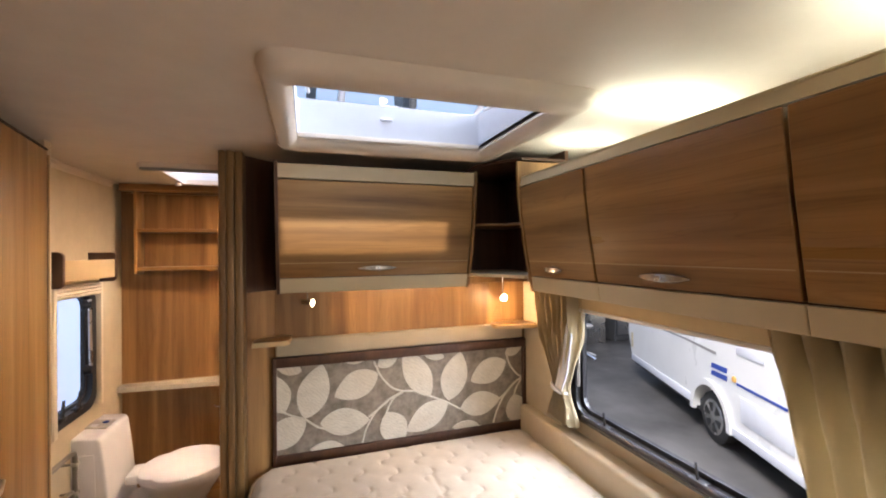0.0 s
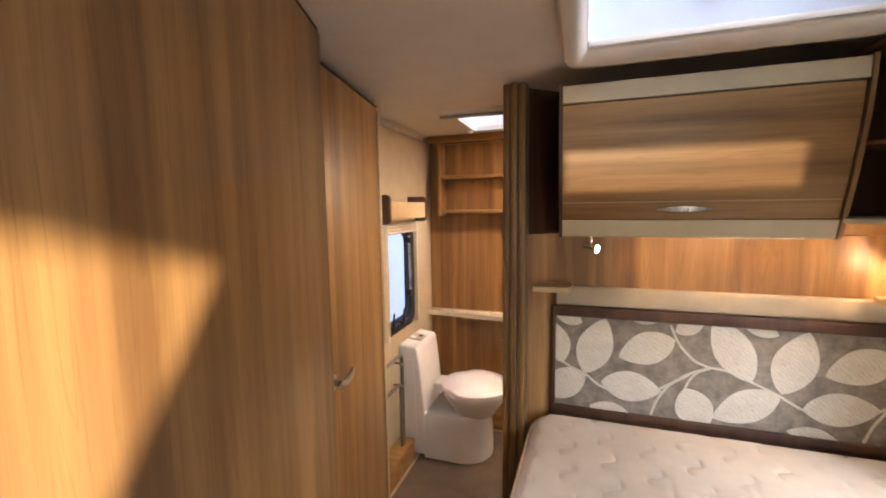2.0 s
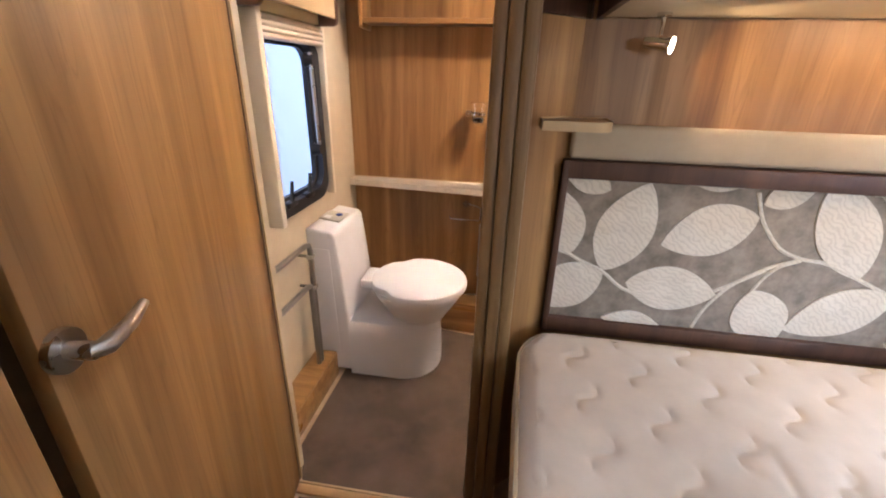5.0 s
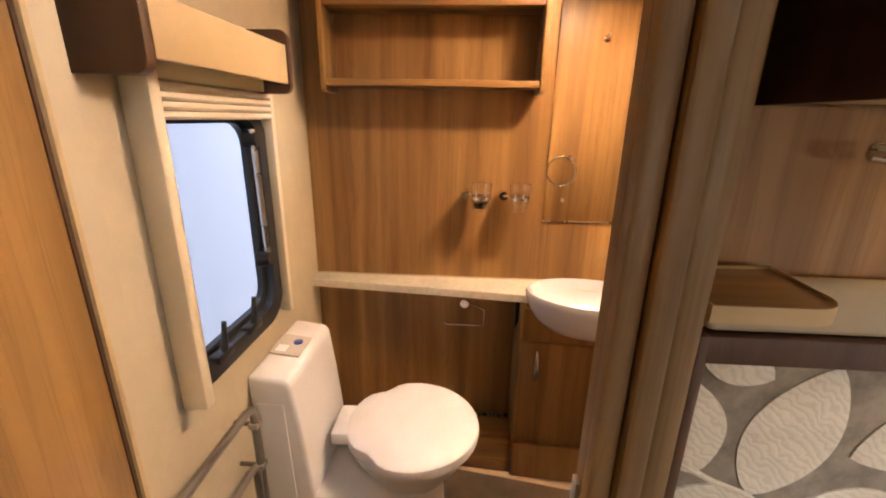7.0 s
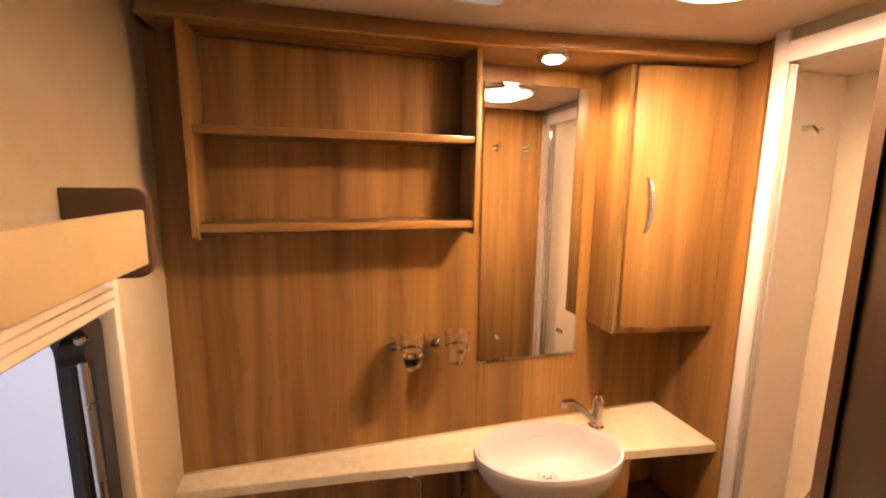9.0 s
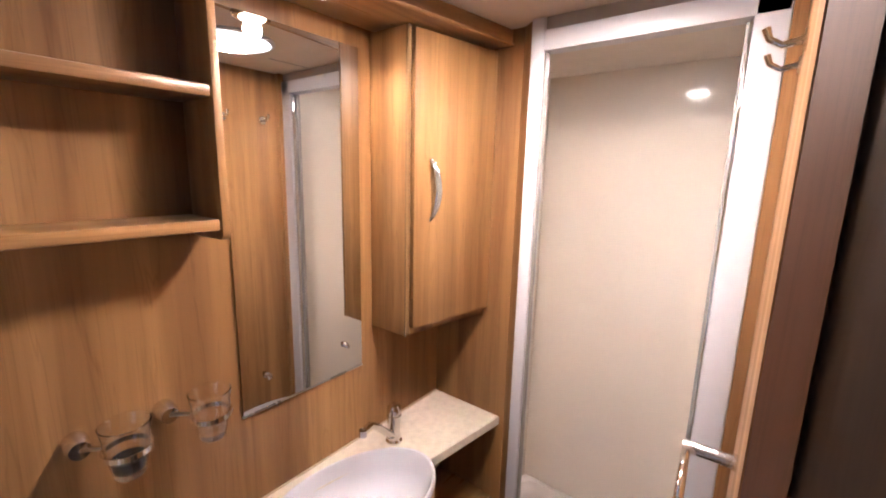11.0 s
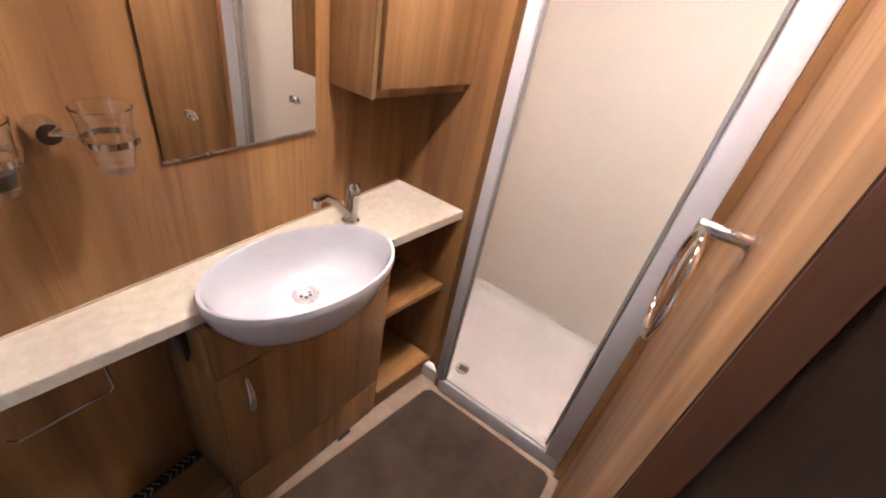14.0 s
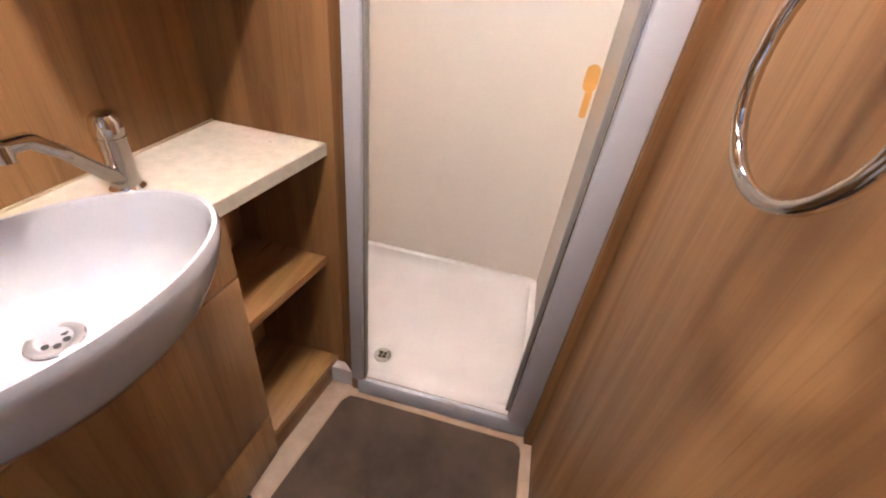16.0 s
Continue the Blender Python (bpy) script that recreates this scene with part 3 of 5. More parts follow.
def mattress():
    bm = bmesh.new()
    n_side = len(BED)
    outline = []
    for i in range(n_side):
        p, q = Vector(BED[i]), Vector(BED[(i + 1) % n_side])
        steps = max(1, int((q - p).length / 0.02))
        for k in range(steps):
            outline.append(p + (q - p) * k / steps)
    for _ in range(5):
        outline = [(outline[i - 1] + outline[i] * 2 + outline[(i + 1) % len(outline)]) / 4 for i in range(len(outline))]
    z0, z1 = 0.45, 0.622
    prof = [(0.0, z0), (-0.004, z0 + 0.02), (-0.004, z1 - 0.05), (0.006, z1 - 0.022), (0.022, z1 - 0.007), (0.045, z1)]
    c = Vector((0.45, 1.2))
    loops = []
    for inset, z in prof:
        loops.append([bm.verts.new((*(p + (c - p).normalized() * inset), z)) for p in outline])
    for la, lb in zip(loops, loops[1:]):
        for i in range(len(la)):
            j = (i + 1) % len(la)
            bm.faces.new((la[i], la[j], lb[j], lb[i]))
    bm.faces.new(loops[0][::-1])
    return bm, outline


def quilted_top():
    """The quilted sheet: S-shaped stitched dashes on a slanting lattice, and a few long slack folds."""
    bm = bmesh.new()
    step = 0.0062
    nx, ny = int(1.30 / step), int(1.67 / step)
    ax, ay, bx, by = 0.130, 0.098, 0.0075, -0.143
    det = ax * by - bx * ay
    grid = {}
    for i in range(nx + 1):
        for j in range(ny + 1):
            x, y = -0.222 + i * step, 0.325 + j * step
            d = inside(x, y, BED)
            if d < 0.012:
                continue
            dx, dy = x + 0.062, y - 1.724
            u, v = (dx * by - bx * dy) / det, (ax * dy - dx * ay) / det
            dash = puff = 0.0
            for a in (math.floor(u), math.floor(u) + 1):
                for b in (math.floor(v), math.floor(v) + 1):
                    sx, sy = dx - a * ax - b * bx, dy - a * ay - b * by
                    along, across = sx * 0.57 + sy * 0.82, sx * 0.82 - sy * 0.57
                    bend = across - 0.012 * math.sin(math.pi * max(-1.2, min(1.2, along / 0.042)))
                    over = max(0.0, abs(along) - 0.045)
                    dash = max(dash, math.exp(-(bend / 0.0075) ** 2 - (over / 0.006) ** 2))
                    puff = max(puff, math.exp(-(bend / 0.026) ** 2 - (over / 0.03) ** 2))
            fold = 0.0
            for fx, y0, y1, lean in ((0.25, 1.0, 1.66, 0.05), (0.36, 0.95, 1.66, -0.08), (0.495, 1.05, 1.74, -0.02), (0.16, 1.0, 1.5, 0.08)):
                reach = min(1.0, max(0.0, min(y - y0, y1 - y) / 0.08))
                fold = max(fold, reach * math.exp(-((x - fx - lean * (y - 1.55)) / 0.010) ** 2))
            z = 0.6245 + 0.0016 * math.sin(7 * x + 1.3) * math.sin(6 * y) - 0.0042 * dash - 0.003 * puff - 0.005 * fold - 0.02 * max(0.0, (0.045 - d) / 0.033) ** 2
            grid[i, j] = bm.verts.new((x, y, z))
    for (i, j), v in list(grid.items()):
        q = [grid.get((i + a, j + b)) for a, b in ((0, 0), (1, 0), (1, 1), (0, 1))]
        if all(q):
            bm.faces.new(q)
    return bm


def bed():
    b = root("bed", (0.45, 1.2, 0), "fixed caravan bed with a bare quilted cream mattress", "bed")
    base = [(x + (0.45 - x) * 0.06, y + (1.2 - y) * 0.03 if y < 1.5 else y) for x, y in BED]
    part("bed_base", prism(base, 0.0, 0.4, "z", 0.004), OAK_X, b)
    part("slat_board", prism([(x + (0.45 - x) * 0.03, y) for x, y in BED], 0.402, 0.449, "z", 0.004), WALNUT, b)
    body, outline = mattress()
    m = part("mattress", body, MATTRESS, b)
    part("piping", tube([(p.x, p.y, 0.598) for p in outline[::2]], 0.0045, n=6, closed=True), CURTAIN, m, "tan edge piping")
    part("quilted_cover", quilted_top(), MATTRESS, m)


bed()

# ---- headboard ----
HX0, HX1 = -0.128, 1.112


def leaf(bx, bz, tx, tz, width, lift=0.0):
    """A pointed oval leaf from its stalk (bx, bz) to its tip, lying on the headboard cloth and ending at the rails."""
    stalk, tip = Vector((bx, bz)), Vector((tx, tz))
    d = tip - stalk
    side = Vector((-d.y, d.x)).normalized()
    n = 18
    half = [(k / n, math.sin(math.pi * (k / n) ** 0.92) ** 0.78) for k in range(n + 1)]
    ring = [stalk + d * t + side * (w * width / 2) for t, w in half] + [stalk + d * t - side * (w * width / 2) for t, w in half[-2:0:-1]]
    out = []
    for p in ring:
        q = Vector((min(max(p.x, HX0 + 0.006), HX1 - 0.008), min(max(p.y, 0.634), 1.022)))
        if not out or (out[-1] - q).length > 0.0008:
            out.append(q)
    if len(out) > 2 and (out[0] - out[-1]).length < 0.0008:
        out.pop()
    return prism([tuple(p) for p in out], 2.0345 - lift, 2.0375, "y")


def headboard():
    h = root("headboard", (0.49, 2.06, 0.6), "upholstered taupe headboard with large cream leaves and dark rails", "headboard")
    part("back_panel", box(HX0 - 0.002, HX1 + 0.03, 2.058, 2.074, 0.45, 1.37), OAK, h, "upright oak-grain panel")
    pad = part("padded_panel", box(HX0 + 0.004, HX1 - 0.004, 2.037, 2.058, 0.60, 1.05, 0.006), TAUPE, h, "taupe patterned cloth panel")
    part("top_rail", box(HX0, HX1, 2.022, 2.056, 1.024, 1.068, 0.004), WALNUT, h, "dark wood top rail")
    part("bottom_rail", box(HX0, HX1, 2.022, 2.056, 0.585, 0.632, 0.004), WALNUT, h, "dark wood bottom rail")
    part("side_rail", box(HX0 - 0.010, HX0 + 0.006, 2.022, 2.056, 0.585, 1.068, 0.003), WALNUT, h, "dark wood side rail")
    part("side_rail", box(HX1 - 0.008, HX1 + 0.012, 2.022, 2.056, 0.585, 1.068, 0.003), WALNUT, h, "dark wood side rail")
    part("upper_pad", box(HX0 + 0.002, HX1, 2.030, 2.057, 1.070, 1.152, 0.012, seg=3), PAD, h, "cream padded strip")
    rows = [(-0.002, 0.782, 0.075, 1.022, 0.139), (0.332, 0.955, 0.128, 0.866, 0.131), (0.063, 0.752, 0.289, 0.739, 0.126), (0.001, 0.782, -0.177, 0.669, 0.129),
            (-0.094, 0.819, -0.151, 1.0, 0.116), (0.59, 0.817, 0.459, 1.052, 0.131), (0.685, 0.783, 0.756, 1.023, 0.139), (0.683, 0.777, 0.47, 0.658, 0.124),
            (0.752, 0.734, 0.973, 0.761, 0.122), (0.368, 0.762, 0.447, 0.602, 0.133), (1.009, 0.954, 0.81, 0.866, 0.126), (1.056, 0.77, 1.097, 0.598, 0.132)]
    tips = [(0.279, 1.036, 0.158, 1.036, 0.051), (0.33, 0.987, 0.431, 1.047, 0.068), (0.665, 1.003, 0.545, 1.046, 0.056), (-0.017, 0.999, -0.133, 1.049, 0.068),
            (1.004, 0.988, 1.106, 1.033, 0.059), (0.171, 0.627, 0.019, 0.641, 0.069), (0.862, 0.625, 0.708, 0.645, 0.067)]
    for k, row in enumerate(rows + tips):
        part("leaf", leaf(*row, 0.00025 * k), LEAF, pad)
    stems = [[(-0.125, 0.84), (-0.059, 0.802), (-0.002, 0.782), (0.055, 0.732), (0.112, 0.718)],
             [(0.313, 1.013), (0.341, 0.941), (0.397, 0.875), (0.453, 0.855), (0.509, 0.852), (0.579, 0.82), (0.677, 0.777), (0.747, 0.731), (0.797, 0.72)],
             [(0.254, 0.636), (0.269, 0.695), (0.312, 0.768), (0.383, 0.826), (0.453, 0.855)], [(0.368, 0.753), (0.383, 0.797), (0.411, 0.834), (0.453, 0.852)],
             [(0.283, 0.75), (0.326, 0.779), (0.383, 0.82)], [(1.015, 0.983), (1.034, 0.926), (1.076, 0.875), (1.101, 0.861)],
             [(0.934, 0.634), (0.955, 0.698), (0.995, 0.769), (1.049, 0.827), (1.101, 0.855)], [(1.058, 0.767), (1.072, 0.81), (1.101, 0.847)], [(0.968, 0.755), (1.009, 0.784), (1.063, 0.835)]]
    for st in stems:
        pts = []
        for (x0, z0), (x1, z1) in zip(st, st[1:]):
            pts += [(x0 + (x1 - x0) * k / 4, z0 + (z1 - z0) * k / 4) for k in range(4)]
        pts.append(st[-1])
        for _ in range(2):
            pts = [pts[0]] + [((a[0] + 2 * b[0] + c[0]) / 4, (a[1] + 2 * b[1] + c[1]) / 4) for a, b, c in zip(pts, pts[1:], pts[2:])] + [pts[-1]]
        part("stem", tube([(x, 2.0375, min(max(z, 0.636), 1.02)) for x, z in pts], 0.0052, n=6), LEAF, pad)


headboard()


def side_shelf(name, pts, z, label):
    s = root(name, (pts[0][0], pts[0][1], z), label, "shelf", "bedside shelves")
    part("board", prism(pts, z, z + 0.014, "z", 0.002), OAK_X, s)
    cx, cy = sum(p[0] for p in pts) / len(pts), sum(p[1] for p in pts) / len(pts)
    part("edge_band", ring_prism([(p[0] + (p[0] - cx) * 0.015, p[1] + (p[1] - cy) * 0.02) for p in pts], [(p[0] - (p[0] - cx) * 0.01, p[1] - (p[1] - cy) * 0.01) for p in pts], z - 0.003, z + 0.017), BEIGE, s, "pale edge band")


side_shelf("bedside_shelf", [(-0.152, 2.034), (-0.205, 1.984), (-0.205, 1.905), (-0.10, 1.905)] + arc(-0.10, 1.945, 0.04, 270, 360, 6) + [(-0.058, 2.02), (-0.058, 2.039)], 1.150, "small rounded oak shelf over the bed corner by the post")
side_shelf("bedside_shelf", [(0.925, 2.029), (0.905, 1.97)] + arc(0.945, 1.95, 0.04, 190, 270, 5) + [(1.122, 1.885), (1.122, 2.029)], 1.150, "small rounded oak shelf over the bed corner by the window")
SLANT = [(-0.2395, 1.9627), (-0.231, 1.9627), (-0.1285, 2.057), (-0.1285, 2.0645)]
setting("trim_bedside_panel", prism(SLANT, 0.0, 1.37, "z"), OAK, "upright oak-grain panel between post and headboard", "trim", False)
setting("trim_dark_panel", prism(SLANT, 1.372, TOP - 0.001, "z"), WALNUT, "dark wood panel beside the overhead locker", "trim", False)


def reading_light(x, y, z, aim, hang, label):
    r = root("reading_light", (x, y, z), label, "spot lamp", "reading lights")
    part("stem", tube([(x, y, hang), (x, y, z + 0.016)], 0.004), CHROME, r)
    part("mount", lathe([(0.0, 0.0), (0.014, 0.0), (0.014, -0.006), (0.0, -0.006)], (x, y, hang + 0.0005), 16), CHROME, r)
    a = Vector(aim).normalized()
    c = Vector((x, y, z))
    part("head", tube([c - a * 0.032, c - a * 0.028, c + a * 0.012, c + a * 0.024], [0.007, 0.011, 0.013, 0.018], n=16), CHROME, r, "chrome spot head")
    part("bulb", tube([c + a * 0.0245, c + a * 0.027], [0.0165, 0.015], n=16), BULB, r, "lit warm bulb")


reading_light(0.012, 1.985, 1.318, (0.85, -0.45, -0.12), 1.3735, "small chrome reading spot under the overhead locker, lit")
reading_light(0.972, 1.985, 1.300, (-0.2, -0.9, -0.1), 1.4245, "small chrome reading spot in the bed corner, lit")

# ---- overhead lockers ----


def curved_front(a, b, n, z0, z1, thick, lean, bm=None, rows=10, foot=1.38, head=1.89):
    """A curved board from plan point a to b, standing out along n."""
    prof = []
    for k in range(rows + 1):
        z = z0 + (z1 - z0) * k / rows
        prof.append((lean * math.sin((z - foot) / (head - foot) * math.pi * 0.5), z))
    out = bmesh.new()
    a, b, n = Vector(a), Vector(b), Vector(n)

    def at(p, o, z):
        q = p + n * o
        return out.verts.new((q.x, q.y, z))
    cols = []
    for p in (a, b):
        cols.append([at(p, o, z) for o, z in prof] + [at(p, o - thick, z) for o, z in prof[::-1]])
    m = len(cols[0])
    for i in range(m):
        j = (i + 1) % m
        out.faces.new((cols[0][i], cols[0][j], cols[1][j], cols[1][i]))
    out.faces.new(cols[0][::-1])
    out.faces.new(cols[1])
    bmesh.ops.recalc_face_normals(out, faces=out.faces)
    bmesh.ops.bevel(out, geom=[e for e in out.edges if e.calc_face_angle(0) > 1.0], offset=0.002, segments=1, affect="EDGES")
    return join(bm, out)


def locker_handle(c, u, n, parent, width=0.16):
    """A slim lens-shaped silver pull."""
    c, u, n = Vector(c), Vector(u), Vector(n)
    bm = bmesh.new()
    rings = []
    for k in range(13):
        t = -1 + 2 * k / 12
        w = 0.014 * (1 - 0.92 * abs(t) ** 2.2)
        d = 0.016 * (1 - t * t) ** 0.7 + 0.002
        p = c + u * (t * width / 2)
        rings.append([bm.verts.new(p + Vector((0, 0, w * 1.0)) + n * 0.0), bm.verts.new(p + Vector((0, 0, w * 0.7)) + n * d), bm.verts.new(p + Vector((0, 0, -w * 0.6)) + n * d * 0.9), bm.verts.new(p + Vector((0, 0, -w)))])
    for ra, rb in zip(rings, rings[1:]):
        for i in range(4):
            bm.faces.new((ra[i], ra[(i + 1) % 4], rb[(i + 1) % 4], rb[i]))
    bm.faces.new(rings[0][::-1])
    bm.faces.new(rings[-1])
    h = part("handle", bm, SILVER, parent, "silver pull handle")
    e = bmesh.new()
    p = c + n * 0.0175
    box(-0.008, 0.008, -0.001, 0.001, -0.005, 0.005, 0.001, bm=e)
    turned(e, Matrix.Translation(p) @ Matrix((u, n, (0, 0, 1))).transposed().to_4x4())
    part("button", e, STEEL, h, "small release button")


def front_locker():
    y, n = 1.822, (0, -1)
    x0, x1 = -0.098, 0.724
    lk = root("overhead_locker", (0.3, 1.9, 1.38), "curved oak overhead locker with cream bands above the headboard", "locker")
    part("carcass", box(x0 + 0.004, x1 - 0.004, y + 0.004, 2.0745, 1.385, 1.86), WALNUT, lk, smooth=False)
    part("lower_band", curved_front((x0, y), (x1 - 0.016, y), n, 1.375, 1.434, 0.03, 0.10), CREAM_TRIM, lk, "cream lower band")
    part("underside", box(x0, x1 - 0.016, y + 0.02, 2.056, 1.374, 1.384), CREAM_TRIM, lk)
    d = part("door", curved_front((x0 + 0.006, y), (x1 - 0.02, y), n, 1.438, 1.818, 0.022, 0.10), OAK_X, lk, "curved oak flap")
    part("upper_band", curved_front((x0 + 0.004, y), (x1 - 0.006, y), n, 1.823, 1.880, 0.02, 0.10), CREAM_TRIM, lk, "cream upper band")
    part("groove", curved_front((x0 + 0.008, y - 0.001), (x1 - 0.022, y - 0.001), n, 1.494, 1.497, 0.02, 0.10), BEIGE, d, "thin pale groove line")
    for x in (x0 - 0.006, x1 - 0.014):
        side = bmesh.new()
        pts = [(y - 0.006 - 0.10 * math.sin((z - 1.38) / 0.51 * math.pi * 0.5), z) for z in [1.372 + 0.0513 * k for k in range(11)]]
        pts += [(2.0745, 1.885), (2.0745, 1.372)]
        prism(pts, x, x + 0.012, "x", bm=side)
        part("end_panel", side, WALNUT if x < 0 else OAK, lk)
    part("downlight_strip", box(0.38, 0.66, 1.90, 1.915, 1.369, 1.3735, 0.001), glow("warm_strip", (1.0, 0.72, 0.42), 4.0), lk, "thin warm strip light")
    locker_handle((0.292, y - 0.030, 1.470), (1, 0, 0), (0, -1, 0), d, 0.165)


front_locker()
lamp("locker_underlight", "AREA", look((0.50, 1.908, 1.366), (0.50, 2.1, 0.9)), 1.1, WARM, 0.32, 0.012)


def side_lockers():
    x, n = 0.862, (-1, 0)
    lean = 0.06
    group = "side lockers"
    for y0, y1 in ((1.10, 1.49), (0.543, 1.0985), (-0.02, 0.5415), (-0.6, -0.0215)):
        lk = root("overhead_locker", (1.0, (y0 + y1) / 2, 1.38), "curved oak overhead locker with cream lower band over the window", "locker", group)
        part("carcass", box(x + 0.004, RIGHT - 0.001, y0 + 0.001, y1 - 0.001, 1.385, 1.782), WALNUT, lk, smooth=False)
        d = part("door", curved_front((x, y0 + 0.003), (x, y1 - 0.003), n, 1.438, 1.785, 0.022, lean), OAK_Y, lk, "curved oak flap")
        part("lower_band", curved_front((x, y0), (x, y1), n, 1.378, 1.434, 0.03, lean), CREAM_TRIM, lk, "cream lower band")
        part("underside", box(x + 0.02, RIGHT - 0.001, y0, y1, 1.374, 1.384), CREAM_TRIM, lk)
        part("groove", curved_front((x - 0.001, y0 + 0.006), (x - 0.001, y1 - 0.006), n, 1.494, 1.497, 0.02, lean), BEIGE, d, "thin pale groove line")
        w = min(0.16, (y1 - y0) * 0.28)
        locker_handle((x - 0.022, (y0 + y1) / 2 + 0.02, 1.466), (0, -1, 0), (-1, 0, 0), d, w)
    pts = [(x + 0.004 - lean * math.sin((z - 1.38) / 0.51 * math.pi * 0.5), z) for z in [1.374 + 0.0515 * k for k in range(11)]]
    end = prism([(p[0] - 0.006, p[1]) for p in pts] + [(RIGHT - 0.001, 1.889), (RIGHT - 0.001, 1.374)], 1.492, 1.508, "y")
    thing("locker_end_panel", end, OAK, "curved oak end panel closing the row of side lockers", "panel")
    cove = prism([(x - 0.056, 1.788), (x - 0.050, 1.818), (x - 0.042, 1.822), (x - 0.030, 1.789)], -0.6, 1.49, "y")
    pel = root("light_pelmet", (x - 0.05, 0.4, 1.788), "cream pelmet hiding the strip light above the side lockers", "pelmet")
    part("board", cove, CREAM_TRIM, pel)
    part("edge_bead", tube([(x - 0.047, -0.6, 1.8215), (x - 0.047, 1.49, 1.8215)], 0.004, n=8), CREAM_TRIM, pel)
    thing("strip_light", box(0.995, 1.025, -0.55, 1.45, 1.783, 1.792, 0.002), LED, "long cool white strip light on top of the side lockers", "strip light")


side_lockers()


def corner_unit():
    c = root("corner_shelf_unit", (0.9, 1.95, 1.43), "dark open corner shelf unit between the lockers", "shelf unit")
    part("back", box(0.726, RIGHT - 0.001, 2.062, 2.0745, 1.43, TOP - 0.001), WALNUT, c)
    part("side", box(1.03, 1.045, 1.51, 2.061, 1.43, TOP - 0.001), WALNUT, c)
    part("bottom", prism([(0.712, 2.06), (0.712, 1.78), (0.835, 1.512), (1.029, 1.512), (1.029, 2.06)], 1.425, 1.437, "z"), CREAM_TRIM, c, "cream underside")
    part("shelf", prism([(0.714, 2.06), (0.714, 1.86), (0.90, 1.72), (1.029, 1.64), (1.029, 2.06)], 1.652, 1.664, "z", 0.002), OAK_X, c, "thin oak shelf")
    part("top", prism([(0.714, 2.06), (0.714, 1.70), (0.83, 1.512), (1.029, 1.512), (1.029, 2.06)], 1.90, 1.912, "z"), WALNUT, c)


corner_unit()

# ---- side window, ledge and curtains ----


def side_window():
    y0, y1, z0, z1 = WIN_R
    w = root("window_1", (RIGHT, (y0 + y1) / 2, z0), "wide acrylic caravan window in a black rubber frame", "window")
    w["kind"] = "structure"
    part("outer_frame", ring_prism(rounded(y0 - 0.012, y1 + 0.012, z0 - 0.012, z1 + 0.012, 0.075), rounded(y0 + 0.028, y1 - 0.028, z0 + 0.028, z1 - 0.028, 0.06), RIGHT - 0.014, RIGHT + 0.03, "x"), RUBBER, w, "black rubber frame")
    part("inner_seal", ring_prism(rounded(y0 + 0.022, y1 - 0.022, z0 + 0.022, z1 - 0.022, 0.06), rounded(y0 + 0.045, y1 - 0.045, z0 + 0.045, z1 - 0.045, 0.05), RIGHT + 0.012, RIGHT + 0.032, "x"), RUBBER, w)
    p = part("pane", prism(rounded(y0 + 0.03, y1 - 0.03, z0 + 0.03, z1 - 0.03, 0.055), RIGHT + 0.0335, RIGHT + 0.037, "x"), GLASS, w, "clear acrylic pane")
    p.visible_shadow = False
    part("sill_bar", tube([(RIGHT - 0.02, y0 + 0.05, z0 + 0.018), (RIGHT - 0.02, y1 - 0.09, z0 + 0.018)], 0.015, n=12), SEAL, w, "grey-black inner bar")
    for y in (0.62, 1.02, 1.44):
        c = part("catch", box(RIGHT - 0.03, RIGHT + 0.002, y - 0.03, y + 0.03, z0 + 0.012, z0 + 0.034, 0.005), RUBBER, w, "black window catch")
        part("lever", tube([(RIGHT - 0.018, y, z0 + 0.03), (RIGHT - 0.02, y + 0.004, z0 + 0.085)], [0.005, 0.004], n=8), RUBBER, c)
    part("stay", tube([(RIGHT - 0.012, y1 - 0.045, z0 + 0.14), (RIGHT - 0.012, y1 - 0.045, z1 - 0.06)], 0.007, n=8), STEEL, w, "steel window stay")


side_window()
blind = root("window_blind", (RIGHT - 0.02, 0.98, 1.30), "cream roller blind cassette above the wide window", "blind")
part("cassette", box(RIGHT - 0.045, RIGHT - 0.015, 0.22, 1.66, 1.284, 1.372, 0.006), BEIGE, blind)
part("pull_bar", box(RIGHT - 0.042, RIGHT - 0.015, 0.26, 1.63, 1.268, 1.2835, 0.004), WHITE, blind, "white pull bar")
ledge = root("window_ledge", (1.12, 1.2, 0.45), "cream padded ledge between mattress and window", "ledge")
part("ledge_pad", box(1.082, RIGHT - 0.001, 0.2, 2.02, 0.45, 0.722, 0.012, seg=3), CREAM, ledge)
part("corner_pad", box(1.125, RIGHT - 0.0012, 1.70, 2.05, 0.722, 1.37, 0.006), CREAM, ledge, "cream corner lining")


